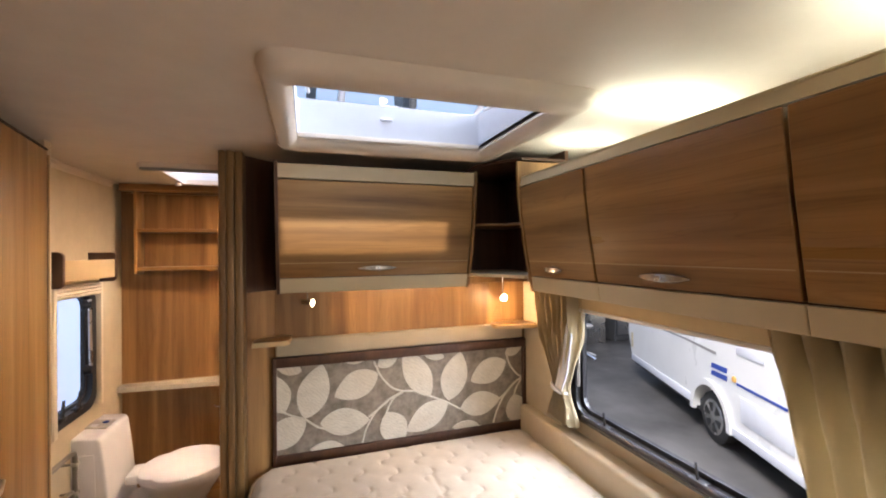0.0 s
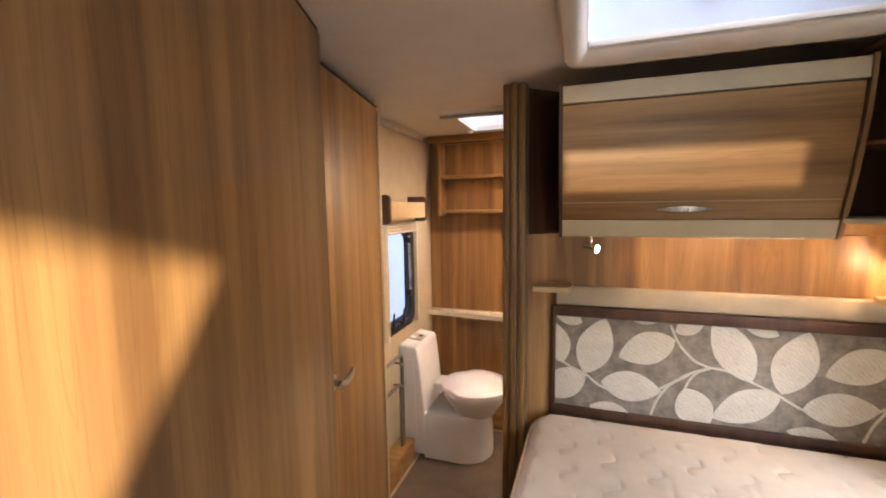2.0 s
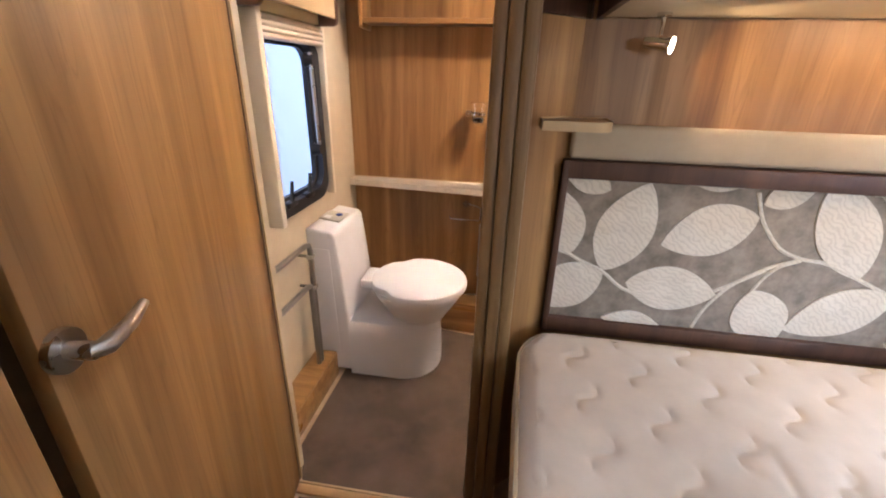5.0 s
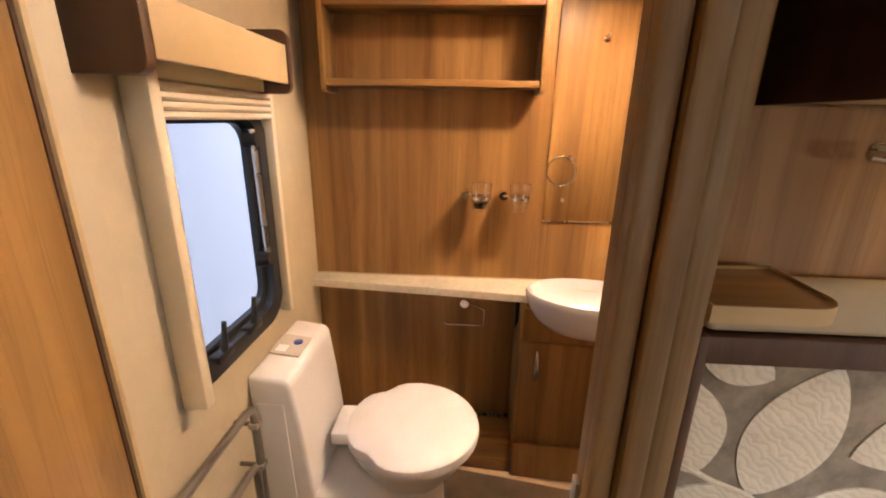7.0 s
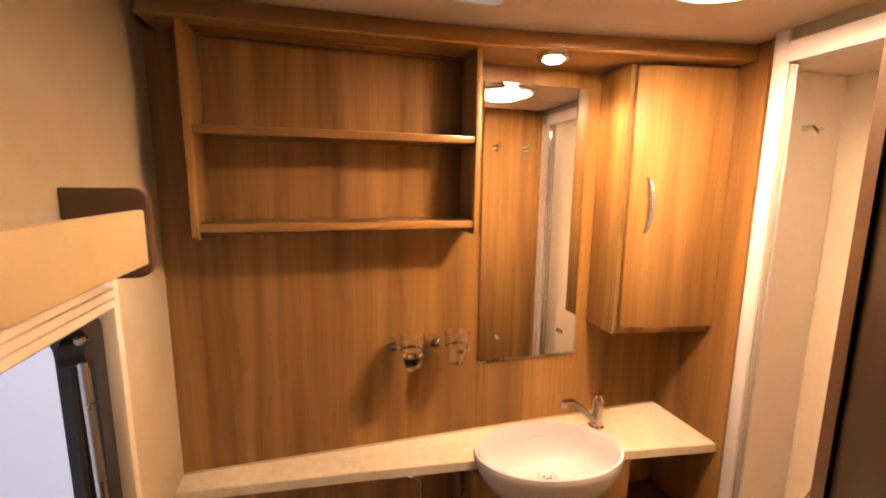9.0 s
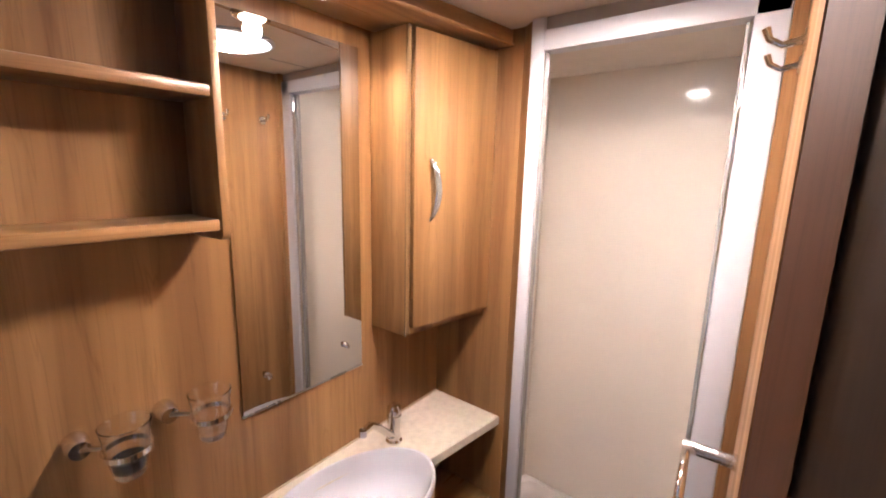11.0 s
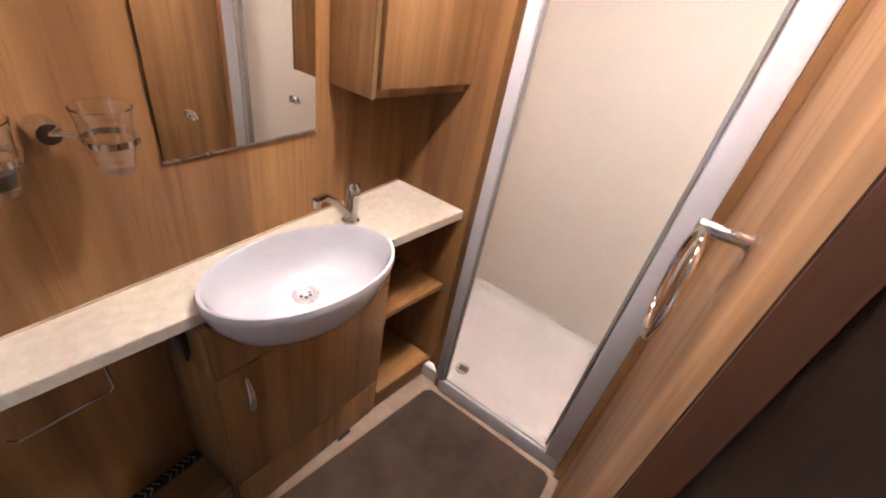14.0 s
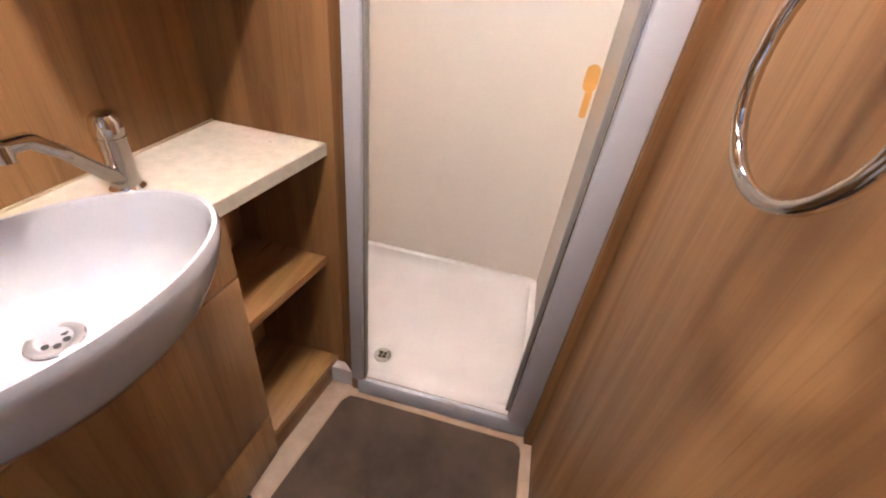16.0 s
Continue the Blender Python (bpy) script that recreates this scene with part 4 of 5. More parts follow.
def curtain(name, y_of, z0, z1, folds, label, depth=0.03, x=1.112, crease=False):
    """A hanging cloth: y_of(s, z) places the column s at height z."""
    bm = bmesh.new()
    nu, nv = folds * (16 if crease else 8), 30
    grid = []
    for j in range(nv + 1):
        z = z0 + (z1 - z0) * j / nv
        row = []
        for i in range(nu + 1):
            s = i / nu
            y, amp = y_of(s, (z - z0) / (z1 - z0))
            ph = s * folds * 2 * math.pi
            if crease:
                ph = ph + 1.1 * math.sin(7 * s + 0.8 * j / nv)
            wave = 2 * abs(math.sin(ph / 2 + 0.25 * math.sin(3.1 * j / nv + s * 9))) ** 0.75 - 1.1 if crease else math.sin(ph + 0.5 * math.sin(3.1 * j / nv + s * 9))
            xx = x - (depth * amp * wave if crease else -depth * amp * wave) + 0.003 * math.sin(j * 0.7 + i)
            row.append(bm.verts.new((min(xx, RIGHT - 0.018), y, z)))
        grid.append(row)
    for ra, rb in zip(grid, grid[1:]):
        for i in range(nu):
            bm.faces.new((ra[i], ra[i + 1], rb[i + 1], rb[i]))
    bmesh.ops.solidify(bm, geom=bm.faces[:], thickness=0.0025)
    return bm


def gathered(s, t):
    # pulled together at the tieback, wide at the rail, flaring below
    mid = 1.70
    half = 0.155 - 0.115 * math.exp(-((t - 0.23) / 0.30) ** 2) if t > 0.23 else 0.040 + 0.055 * ((0.23 - t) / 0.23)
    return mid + (s - 0.5) * 2 * half - 0.03 * (1 - t), 0.5 + 0.8 * (half / 0.155)


def hanging(s, t):
    return 0.20 + s * (0.46 + 0.105 * t) + 0.02 * math.sin(5 * s + 2 * t), 1.1 + 0.5 * (1 - t)


cur = root("curtain", (1.11, 1.68, 0.76), "cream curtain gathered by a grey tieback at the window's end", "curtain", "window curtains")
part("cloth", curtain("cloth", gathered, 0.765, 1.373, 7, ""), CURTAIN, cur)
part("tieback", tube([(1.115 + 0.032 * math.cos(a), 1.69 + 0.048 * math.sin(a), 0.905 + 0.012 * math.sin(a)) for a in [2 * math.pi * k / 20 for k in range(20)]], 0.009, closed=True, n=8), SATIN, cur, "grey satin tieback")
part("scarf", prism([(1.60, 1.22), (1.565, 1.17), (1.60, 1.0), (1.645, 0.905), (1.70, 0.90), (1.66, 1.02)], 1.088, 1.094, "x", 0.001), SATIN, cur, "grey satin fold")
cur = root("curtain", (1.11, 0.48, 0.74), "cream curtain hanging loose at the window's near side", "curtain", "window curtains")
part("cloth", curtain("cloth", hanging, 0.735, 1.373, 9, "", 0.034, 1.088, True), CURTAIN, cur)

# unseen mask in front of the spot; its hole gives the wardrobe patch its outline
lc = root("curtain", (1.15, -0.6, 0.9), "unseen cream sheet with a cut-out shaping the wardrobe light patch", "curtain", "window curtains")
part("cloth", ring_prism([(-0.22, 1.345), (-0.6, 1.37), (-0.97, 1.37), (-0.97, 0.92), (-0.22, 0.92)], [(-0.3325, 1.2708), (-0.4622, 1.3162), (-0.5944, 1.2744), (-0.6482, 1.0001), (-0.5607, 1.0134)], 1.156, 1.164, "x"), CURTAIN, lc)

# ---- washroom: shelves, mirror, cupboard ----


def shelf_unit():
    s = root("shelf_unit", (-0.59, 2.92, 1.42), "open oak shelf unit with two bays on the washroom wall", "shelf unit")
    y0 = 2.862
    for x in (-0.937, -0.255):
        pts = [(y0, 1.905), (y0, 1.445)] + arc(y0 + 0.014, 1.440, 0.014, 180, 270, 4) + [(BACK, 1.424), (BACK, 1.905)]
        part("side_board", prism(pts, x, x + 0.014, "x", 0.001), OAK, s)
    for z in (1.668, 1.444):
        part("shelf_board", box(-0.922, -0.256, y0 + 0.004, BACK - 0.001, z, z + 0.020, 0.003), OAK_X, s)


shelf_unit()


def soffit():
    s = root("soffit", (-0.2, 2.9, 1.9), "oak soffit with a rounded lip under the washroom ceiling", "soffit")
    pts = [(LEFT + 0.03, BACK - 0.001), (LEFT + 0.03, 2.865), (-0.24, 2.842), (0.15, 2.79), (0.515, 2.735), (0.515, BACK - 0.001)]
    part("board", prism(pts, 1.905, TOP - 0.001, "z", 0.004), OAK_X, s)
    part("lip", tube([(px, py - 0.001, 1.909) for px, py in pts[1:5]], 0.005, n=8), OAK_X, s)


soffit()


def mirror():
    m = root("wall_mirror", (-0.016, BACK, 1.0), "tall frameless wall mirror over the basin", "mirror")
    part("glass_sheet", box(-0.188, 0.158, BACK - 0.006, BACK - 0.001, 1.002, 1.856), MIRROR, m, smooth=False)
    part("edge_strip", box(-0.190, 0.160, BACK - 0.008, BACK - 0.001, 0.998, 1.0015), STEEL, m, "thin steel bottom edge")
    for x in (-0.128, 0.098):
        part("clip", tube([(x, BACK - 0.006, 1.082), (x, BACK - 0.014, 1.082), (x + 0.002, BACK - 0.016, 1.074)], 0.006, n=10), CHROME, m, "chrome mirror clip")


mirror()


def wall_cupboard():
    c = root("wall_cupboard", (0.37, 2.9, 1.1), "tall oak wall cupboard with one door beside the mirror", "cupboard")
    a, b = Vector((0.203, 2.855)), Vector((0.516, 2.796))
    u = (b - a).normalized()
    n = Vector((u.y, -u.x))
    part("carcass", prism([tuple(a), tuple(b), (0.516, BACK - 0.001), (0.203, BACK - 0.001)], 1.105, 1.903, "z", 0.002), OAK, c)
    part("left_lip", prism([tuple(a + n * 0.006), tuple(a + n * 0.006 + u * 0.012), tuple(a + u * 0.012), tuple(a)], 1.105, 1.903), POST_WOOD, c, "dark edge lip")
    p, q = a + u * 0.016 + n * 0.001, b - u * 0.003 + n * 0.001
    d = part("door", prism([tuple(v) for v in (p, q, q + n * 0.018, p + n * 0.018)], 1.130, 1.897, "z", 0.002), OAK, c)
    h = p + u * 0.050 + n * 0.018
    pts = []
    for k in range(13):
        t = -1 + 2 * k / 12
        o = 0.004 + 0.026 * (1 - t * t) ** 0.8
        pts.append((h.x + n.x * o + u.x * 0.010 * (1 - t * t), h.y + n.y * o + u.y * 0.010 * (1 - t * t), 1.505 + t * 0.082))
    strip = bmesh.new()
    rings = []
    for k, p in enumerate(pts):
        t = -1 + 2 * k / 12
        wide = 0.004 + 0.0065 * (1 - abs(t) ** 2.5)
        rings.append([strip.verts.new((p[0] + u.x * a + n.x * b, p[1] + u.y * a + n.y * b, p[2])) for a, b in ((-wide, -0.002), (-wide * 0.7, 0.002), (wide * 0.7, 0.002), (wide, -0.002))])
    for ra, rb in zip(rings, rings[1:]):
        for k in range(4):
            strip.faces.new((ra[k], ra[(k + 1) % 4], rb[(k + 1) % 4], rb[k]))
    strip.faces.new(rings[0][::-1])
    strip.faces.new(rings[-1])
    part("handle", strip, SILVER, d, "bowed silver handle")


wall_cupboard()
sp = root("downlight", (-0.045, 2.85, 1.905), "small round warm downlight in the soffit", "ceiling light")
part("rim", lathe([(0.030, 0.0), (0.044, 0.0), (0.046, -0.008), (0.040, -0.013), (0.030, -0.013)], (-0.045, 2.85, 1.905), 24), CHROME, sp, "chrome rim")
part("lens", lathe([(0.0, -0.022), (0.018, -0.021), (0.029, -0.014), (0.030, -0.002), (0.0, -0.001)], (-0.045, 2.85, 1.905), 24), LENS, sp, "lit glass lens")
dl = root("dome_lamp", (0.10, 2.44, TOP), "round white ceiling lamp lit in the washroom", "ceiling light")
part("base_ring", lathe([(0.0, 0.0), (0.134, 0.0), (0.136, -0.006), (0.128, -0.009), (0.0, -0.009)], (0.10, 2.44, TOP), 36), WHITE, dl)
part("diffuser", lathe([(0.0, -0.024), (0.06, -0.023), (0.10, -0.018), (0.122, -0.011), (0.122, -0.0095), (0.0, -0.0095)], (0.10, 2.44, TOP), 36), DIFFUSER, dl, "lit opal diffuser")

# ---- washroom: worktop, basin, cabinet ----
WT = 0.766


BASIN = (-0.036, 2.783, 0.226, 0.127, -9)


def basin_point(a, k):
    cx, cy, rx, ry, turn = BASIN
    x, y = rx * k * math.cos(a), ry * k * math.sin(a)
    c, q = math.cos(radians(turn)), math.sin(radians(turn))
    return cx + x * c - y * q, cy + x * q + y * c


def worktop():
    cut = [basin_point(radians(168 - (168 - 4) * k / 24), 0.955) for k in range(25)]
    front_l, front_r = [(LEFT + 0.001, 2.912), (-0.55, 2.868), (-0.24, 2.834)], [(0.205, 2.762), (0.25, 2.755), (0.535, 2.716)]
    pts = [(LEFT + 0.001, BACK - 0.001)] + front_l + cut + front_r + [(0.525, BACK - 0.001)]
    w = root("worktop", (-0.2, 2.9, WT), "speckled cream laminate worktop along the washroom wall", "worktop")
    part("board", prism(pts, WT - 0.028, WT, "z"), WORKTOP, w, smooth=False)
    for line in (front_l, front_r):
        part("edge_band", prism(line + [(x, y - 0.002) for x, y in line[::-1]], WT - 0.0275, WT - 0.001, "z"), WORKTOP, w)
    part("wall_seal", box(LEFT + 0.002, 0.512, BACK - 0.005, BACK - 0.0012, WT, WT + 0.004), CREAM_TRIM, w, "thin sealant line")


worktop()


def basin():
    b = root("washbasin", (-0.02, 2.78, WT), "oval white ceramic washbasin set into the worktop front", "basin")
    cx, cy, _, _, turn = BASIN
    prof = [(0.02, -0.108), (0.45, -0.105), (0.70, -0.086), (0.86, -0.053), (0.95, -0.016), (0.995, 0.016), (1.0, 0.028), (0.985, 0.037), (0.955, 0.037), (0.925, 0.028), (0.87, -0.010), (0.76, -0.046), (0.58, -0.068), (0.40, -0.076), (0.17, -0.0798), (0.10, -0.0802), (0.02, -0.0803)]
    part("bowl", lathe(prof, (cx, cy, WT), 56, 0.222, 0.138, turn), CERAMIC, b)
    w = part("waste", lathe([(0.002, -0.0795), (0.018, -0.079), (0.021, -0.0765), (0.028, -0.076), (0.031, -0.078), (0.030, -0.081), (0.002, -0.081)], (cx + 0.018, cy + 0.030, WT), 28), WASTE, b, "steel waste ring")
    for k in range(6):
        a = radians(60 * k)
        x, y = cx + 0.018 + 0.012 * math.cos(a), cy + 0.030 + 0.012 * math.sin(a)
        part("hole", lathe([(0.0005, -0.0790), (0.0042, -0.0789), (0.0042, -0.0780), (0.0005, -0.0780)], (x, y, WT), 10), RUBBER, w)


basin()


def tap():
    t = root("mixer_tap", (0.215, 2.90, WT), "chrome mixer tap beside the basin", "tap")
    c = Vector((0.205, 2.895, WT))
    part("base", lathe([(0.0, 0.0), (0.024, 0.0), (0.025, 0.006), (0.020, 0.012), (0.0, 0.012)], c, 24), CHROME, t)
    part("column", lathe([(0.0, 0.010), (0.0205, 0.010), (0.0185, 0.03), (0.0195, 0.08), (0.021, 0.086), (0.0, 0.086)], c, 24), CHROME, t)
    part("cap", turned(lathe([(0.0, 0.0), (0.0195, 0.0), (0.021, 0.012), (0.019, 0.026), (0.012, 0.034), (0.0, 0.035)], (0, 0, 0), 24), Matrix.Translation(c + Vector((0, 0, 0.087))) @ pose(0, 0, 0, 8, -6, 0)), CHROME, t, "chrome lever cap")
    d = Vector((-0.96, -0.28, 0)).normalized()
    pts = [c + d * 0.006 + Vector((0, 0, 0.020)), c + d * 0.040 + Vector((0, 0, 0.050)), c + d * 0.090 + Vector((0, 0, 0.100)), c + d * 0.130 + Vector((0, 0, 0.130)), c + d * 0.165 + Vector((0, 0, 0.134))]
    part("spout", tube(pts, [0.012, 0.0105, 0.0095, 0.0095, 0.010], n=14), CHROME, t)
    e = pts[-1]
    part("outlet", tube([e + Vector((0, 0, 0.004)), e - Vector((0, 0, 0.014))], 0.0105, n=14), CHROME, t)


tap()


def vanity():
    v = root("vanity_cabinet", (0.0, 2.85, 0), "oak vanity cabinet with one door under the basin", "cabinet")
    a, b = Vector((-0.262, 2.812)), Vector((0.238, 2.774))
    u = (b - a).normalized()
    n = Vector((u.y, -u.x))
    part("carcass", prism([tuple(a), tuple(b), (0.240, BACK - 0.001), (-0.262, BACK - 0.001)], 0.0, 0.609, "z", 0.002), OAK, v)
    part("side_board", prism([(-0.262, 2.812), (-0.246, 2.81), (-0.246, BACK - 0.001), (-0.262, BACK - 0.001)], 0.6095, WT - 0.030, "z"), OAK, v)
    part("side_board", prism([(0.224, 2.778), (0.240, 2.776), (0.240, BACK - 0.001), (0.224, BACK - 0.001)], 0.6095, WT - 0.030, "z"), OAK, v)

    def panel(name, z0, z1, label=""):
        p, q = a + u * 0.004 + n * 0.0005, b - u * 0.004 + n * 0.0005
        return part(name, prism([tuple(w) for w in (p, q, q + n * 0.016, p + n * 0.016)], z0, z1, "z", 0.002), OAK, v, label)
    # apron cut out round the bowl
    cut = [(0.004, 0.612), (0.496, 0.612), (0.496, 0.732), (0.45, 0.732), (0.435, 0.715), (0.41, 0.695), (0.375, 0.672), (0.33, 0.656), (0.18, 0.656), (0.12, 0.668), (0.075, 0.690), (0.052, 0.712), (0.045, 0.732), (0.004, 0.732)]
    place = Matrix(((u.x, n.x, 0, a.x), (u.y, n.y, 0, a.y), (0, 0, 1, 0), (0, 0, 0, 1)))
    part("apron", turned(prism(cut, 0.0005, 0.0165, "y"), place), OAK, v, smooth=False)
    d = panel("door", 0.178, 0.606)
    panel("kick_panel", 0.012, 0.172)
    h = a + u * 0.062 + n * 0.0165
    pts, rad = [], []
    for k in range(11):
        t = -1 + 2 * k / 10
        o = 0.003 + 0.016 * (1 - t * t)
        pts.append((h.x + n.x * o, h.y + n.y * o, 0.515 + t * 0.060))
        rad.append(0.003 + 0.010 * (1 - t * t) ** 0.6 * (0.7 - 0.3 * t))
    part("handle", tube(pts, rad, n=12), SILVER, d, "lens-shaped silver handle")
    p = a + u * 0.33 + n * 0.018
    part("catch", prism([tuple(w) for w in (p, p + u * 0.05, p + u * 0.05 + n * 0.008, p + n * 0.008)], 0.006, 0.018, "z", 0.001), RUBBER, v, "small black foot catch")


vanity()
bk = root("worktop_bracket", (-0.275, 2.90, 0.70), "small black bracket under the worktop beside the vanity", "bracket")
part("arm", box(-0.277, -0.2635, 2.865, 2.90, 0.640, 0.7375, 0.003), RUBBER, bk)
part("hook", tube([(-0.272, 2.872, 0.648), (-0.274, 2.862, 0.636), (-0.272, 2.872, 0.626)], 0.004, n=8), RUBBER, bk)


def open_shelves():
    s = root("open_shelf_unit", (0.38, 2.86, 0), "open oak shelf unit with two shelves beside the shower", "shelf unit")
    part("back", box(0.2415, 0.514, 2.962, 2.980, 0.02, WT - 0.03), OAK, s)
    for z, y in ((0.452, 2.752), (0.080, 2.738)):
        part("shelf_board", prism([(0.242, y + 0.022), (0.512, y - 0.020), (0.512, 2.961), (0.242, 2.961)], z - 0.012, z + 0.012, "z", 0.002), OAK_X, s)
    part("kick_board", prism([(0.242, 2.765), (0.512, 2.722), (0.512, 2.742), (0.242, 2.785)], 0.0, 0.067, "z", 0.002), OAK_X, s)


open_shelves()
setting("wall_shower_side", prism([(0.527, BACK), (0.515, BACK), (0.514, 2.70), (0.478, 2.655), (0.478, 2.64), (0.527, 2.64)], 0, TOP, "z"), OAK, "oak-grain side panel beside the shower", "wall", False)


def paper_holder():
    p = root("paper_holder", (-0.46, BACK, 0.62), "chrome wire toilet paper holder on the wall", "paper holder")
    y = BACK - 0.001
    part("rose", tube([(-0.462, y, 0.660), (-0.462, y - 0.012, 0.660)], 0.017, n=18), CHROME, p)
    part("wire", tube([(-0.445, y - 0.01, 0.66), (-0.41, y - 0.035, 0.66), (-0.385, y - 0.05, 0.655), (-0.385, y - 0.055, 0.60), (-0.395, y - 0.055, 0.592), (-0.53, y - 0.055, 0.592), (-0.538, y - 0.055, 0.605)], 0.0035, n=8), CHROME, p)


paper_holder()


def tumbler_holder(x, dark):
    t = root("tumbler_holder", (x, BACK, 1.09), "chrome wall holder with a clear glass tumbler" + (" and dark base" if dark else ""), "tumbler holder", "tumbler holders")
    y = BACK - 0.001
    part("mount", tube([(x, y, 1.092), (x, y - 0.030, 1.092), (x, y - 0.038, 1.092)], [0.019, 0.018, 0.015], n=18), CHROME, t)
    cx, cy = x + 0.050, y - 0.092
    part("arm", tube([(x, y - 0.034, 1.092), (x + 0.014, y - 0.050, 1.095), (cx - 0.022, cy + 0.024, 1.096)], 0.0045, n=8), CHROME, t)
    circle = [(0.036 * math.cos(a), 0.036 * math.sin(a)) for a in [2 * math.pi * k / 32 for k in range(32)]]
    part("hoop", ring_prism([(cx + px, cy + py) for px, py in circle], [(cx + px * 0.93, cy + py * 0.93) for px, py in circle], 1.091, 1.100), CHROME, t)
    g = part("tumbler", lathe([(0.001, -0.048), (0.021, -0.048), (0.0235, -0.044), (0.0300, -0.004), (0.0322, 0.006), (0.0322, 0.010), (0.0335, 0.028), (0.0365, 0.045), (0.0350, 0.046),
                               (0.0318, 0.028), (0.0305, 0.010), (0.0305, 0.006), (0.0283, -0.004), (0.0222, -0.036), (0.001, -0.038)], (cx, cy, 1.096), 32), TUMBLER, t, "clear glass tumbler")
    if dark:
        part("dark_base", lathe([(0.001, -0.0355), (0.0215, -0.0355), (0.0250, -0.016), (0.001, -0.016)], (cx, cy, 1.096), 20), RUBBER, g, "dark liner in the tumbler's foot")


tumbler_holder(-0.469, True)
tumbler_holder(-0.338, False)

# ---- toilet and heater box ----


def toilet():
    t = root("toilet", (-0.7, 2.58, 0), "white cassette toilet with closed lid and tall cistern", "toilet")
    y0, y1 = 2.41, 2.745
    prof = [(LEFT + 0.001, 0.02), (-0.878, 0.02), (-0.884, 0.30), (-0.905, 0.52), (-0.922, 0.655), (-0.935, 0.672), (LEFT + 0.001, 0.684)]
    cist = part("cistern", prism(prof, y0, y1, "y", 0.012, seg=3), WHITE, t)
    part("side_panel", prism([(LEFT + 0.02, 0.10), (-0.93, 0.10), (-0.945, 0.60), (LEFT + 0.02, 0.60)], y0 - 0.003, y0 + 0.004, "y", 0.002), WHITE, t)
    pan = bmesh.new()
    turned(box(-0.045, 0.045, -0.055, 0.055, -0.002, 0.004, 0.002, bm=pan), Matrix.Translation((-0.985, 2.575, 0.6835)) @ pose(0, 0, 0, 0, 6.5, 0))
    part("flush_panel", pan, SILVER_GREY, cist, "pale grey flush panel")
    btn = lathe([(0.0, 0.0), (0.014, 0.0), (0.014, 0.004), (0.010, 0.006), (0.0, 0.006)], (-0.968, 2.59, 0.686), 18)
    part("button", btn, BLUE, cist, "blue flush button")
    lab = turned(box(-0.03, 0.0, -0.045, -0.01, 0, 0.001), Matrix.Translation((-0.985, 2.575, 0.6885)) @ pose(0, 0, 0, 0, 6.5, 0))
    part("label_patch", lab, WHITE, cist, "pale label patch")
    # pedestal: flat-topped foot, round in front
    foot = bmesh.new()
    loops = []
    for inset, z in ((0.004, 0.0), (0.0, 0.02), (0.0, 0.10), (0.006, 0.20), (0.012, 0.255), (0.02, 0.268), (0.034, 0.273)):
        ring = [(-0.884, 2.735 - inset), (-0.884, 2.402 + inset)] + arc(-0.675, 2.5685, 0.1665 - inset, -90, 90, 20)
        loops.append([foot.verts.new((px, py, z)) for px, py in ring])
    for la, lb in zip(loops, loops[1:]):
        for k in range(len(la)):
            foot.faces.new((la[k], la[(k + 1) % len(la)], lb[(k + 1) % len(la)], lb[k]))
    foot.faces.new(loops[0][::-1])
    foot.faces.new(loops[-1])
    part("pedestal", foot, WHITE, t)
    bowl = [(0.001, 0.262), (0.60, 0.262), (0.66, 0.285), (0.80, 0.325), (0.94, 0.370), (0.985, 0.392), (0.985, 0.40), (0.001, 0.40)]
    part("bowl", lathe(bowl, (-0.615, 2.568, 0), 40, 0.198, 0.190, 0), WHITE, t)
    lid = bmesh.new()
    n = 48
    rings = []
    for sc, z in ((0.98, 0.401), (1.01, 0.404), (1.02, 0.418), (1.0, 0.432), (0.95, 0.438), (0.6, 0.444), (0.25, 0.446), (0.02, 0.446)):
        row = []
        for k in range(n):
            a = 2 * math.pi * k / n
            r = 1.0 - 0.10 * math.exp(-((a - math.pi * 0.70) / 0.20) ** 2) - 0.10 * math.exp(-((a - math.pi * 1.30) / 0.20) ** 2)
            row.append(lid.verts.new((-0.612 + 0.205 * sc * r * math.cos(a), 2.572 + 0.200 * sc * r * math.sin(a), z)))
        rings.append(row)
    for ra, rb in zip(rings, rings[1:]):
        for k in range(n):
            lid.faces.new((ra[k], ra[(k + 1) % n], rb[(k + 1) % n], rb[k]))
    lid.faces.new(rings[0][::-1])
    lid.faces.new(rings[-1])
    part("lid", lid, WHITE, t, "closed white lid")
    part("hinge", box(-0.86, -0.795, 2.50, 2.64, 0.385, 0.432, 0.012), WHITE, t)


toilet()


def boxing(name, pts, z, label):
    b = root(name, (pts[0][0], pts[0][1], 0), label, "boxing")
    part("riser", prism(pts, 0.0, z - 0.012, "z", 0.001), OAK_X, b)
    part("top_board", prism(pts, z - 0.011, z, "z", 0.002), OAK_X, b)
    return b


boxing("pipe_boxing", [(LEFT + 0.001, 1.93), (-0.945, 1.93), (-0.945, 2.40), (LEFT + 0.001, 2.40)], 0.12, "low oak pipe boxing along the side wall")
hb = boxing("heater_boxing", [(-0.87, 2.872), (-0.264, 2.822), (-0.264, 2.945), (-0.87, 2.945)], 0.165, "low oak heater boxing with a metal vent grille")
part("grille_backing", box(-0.87, -0.264, 2.946, BACK - 0.001, 0.10, 0.150), DARK, hb, "dark backing standing in for the shade in the vent slot")
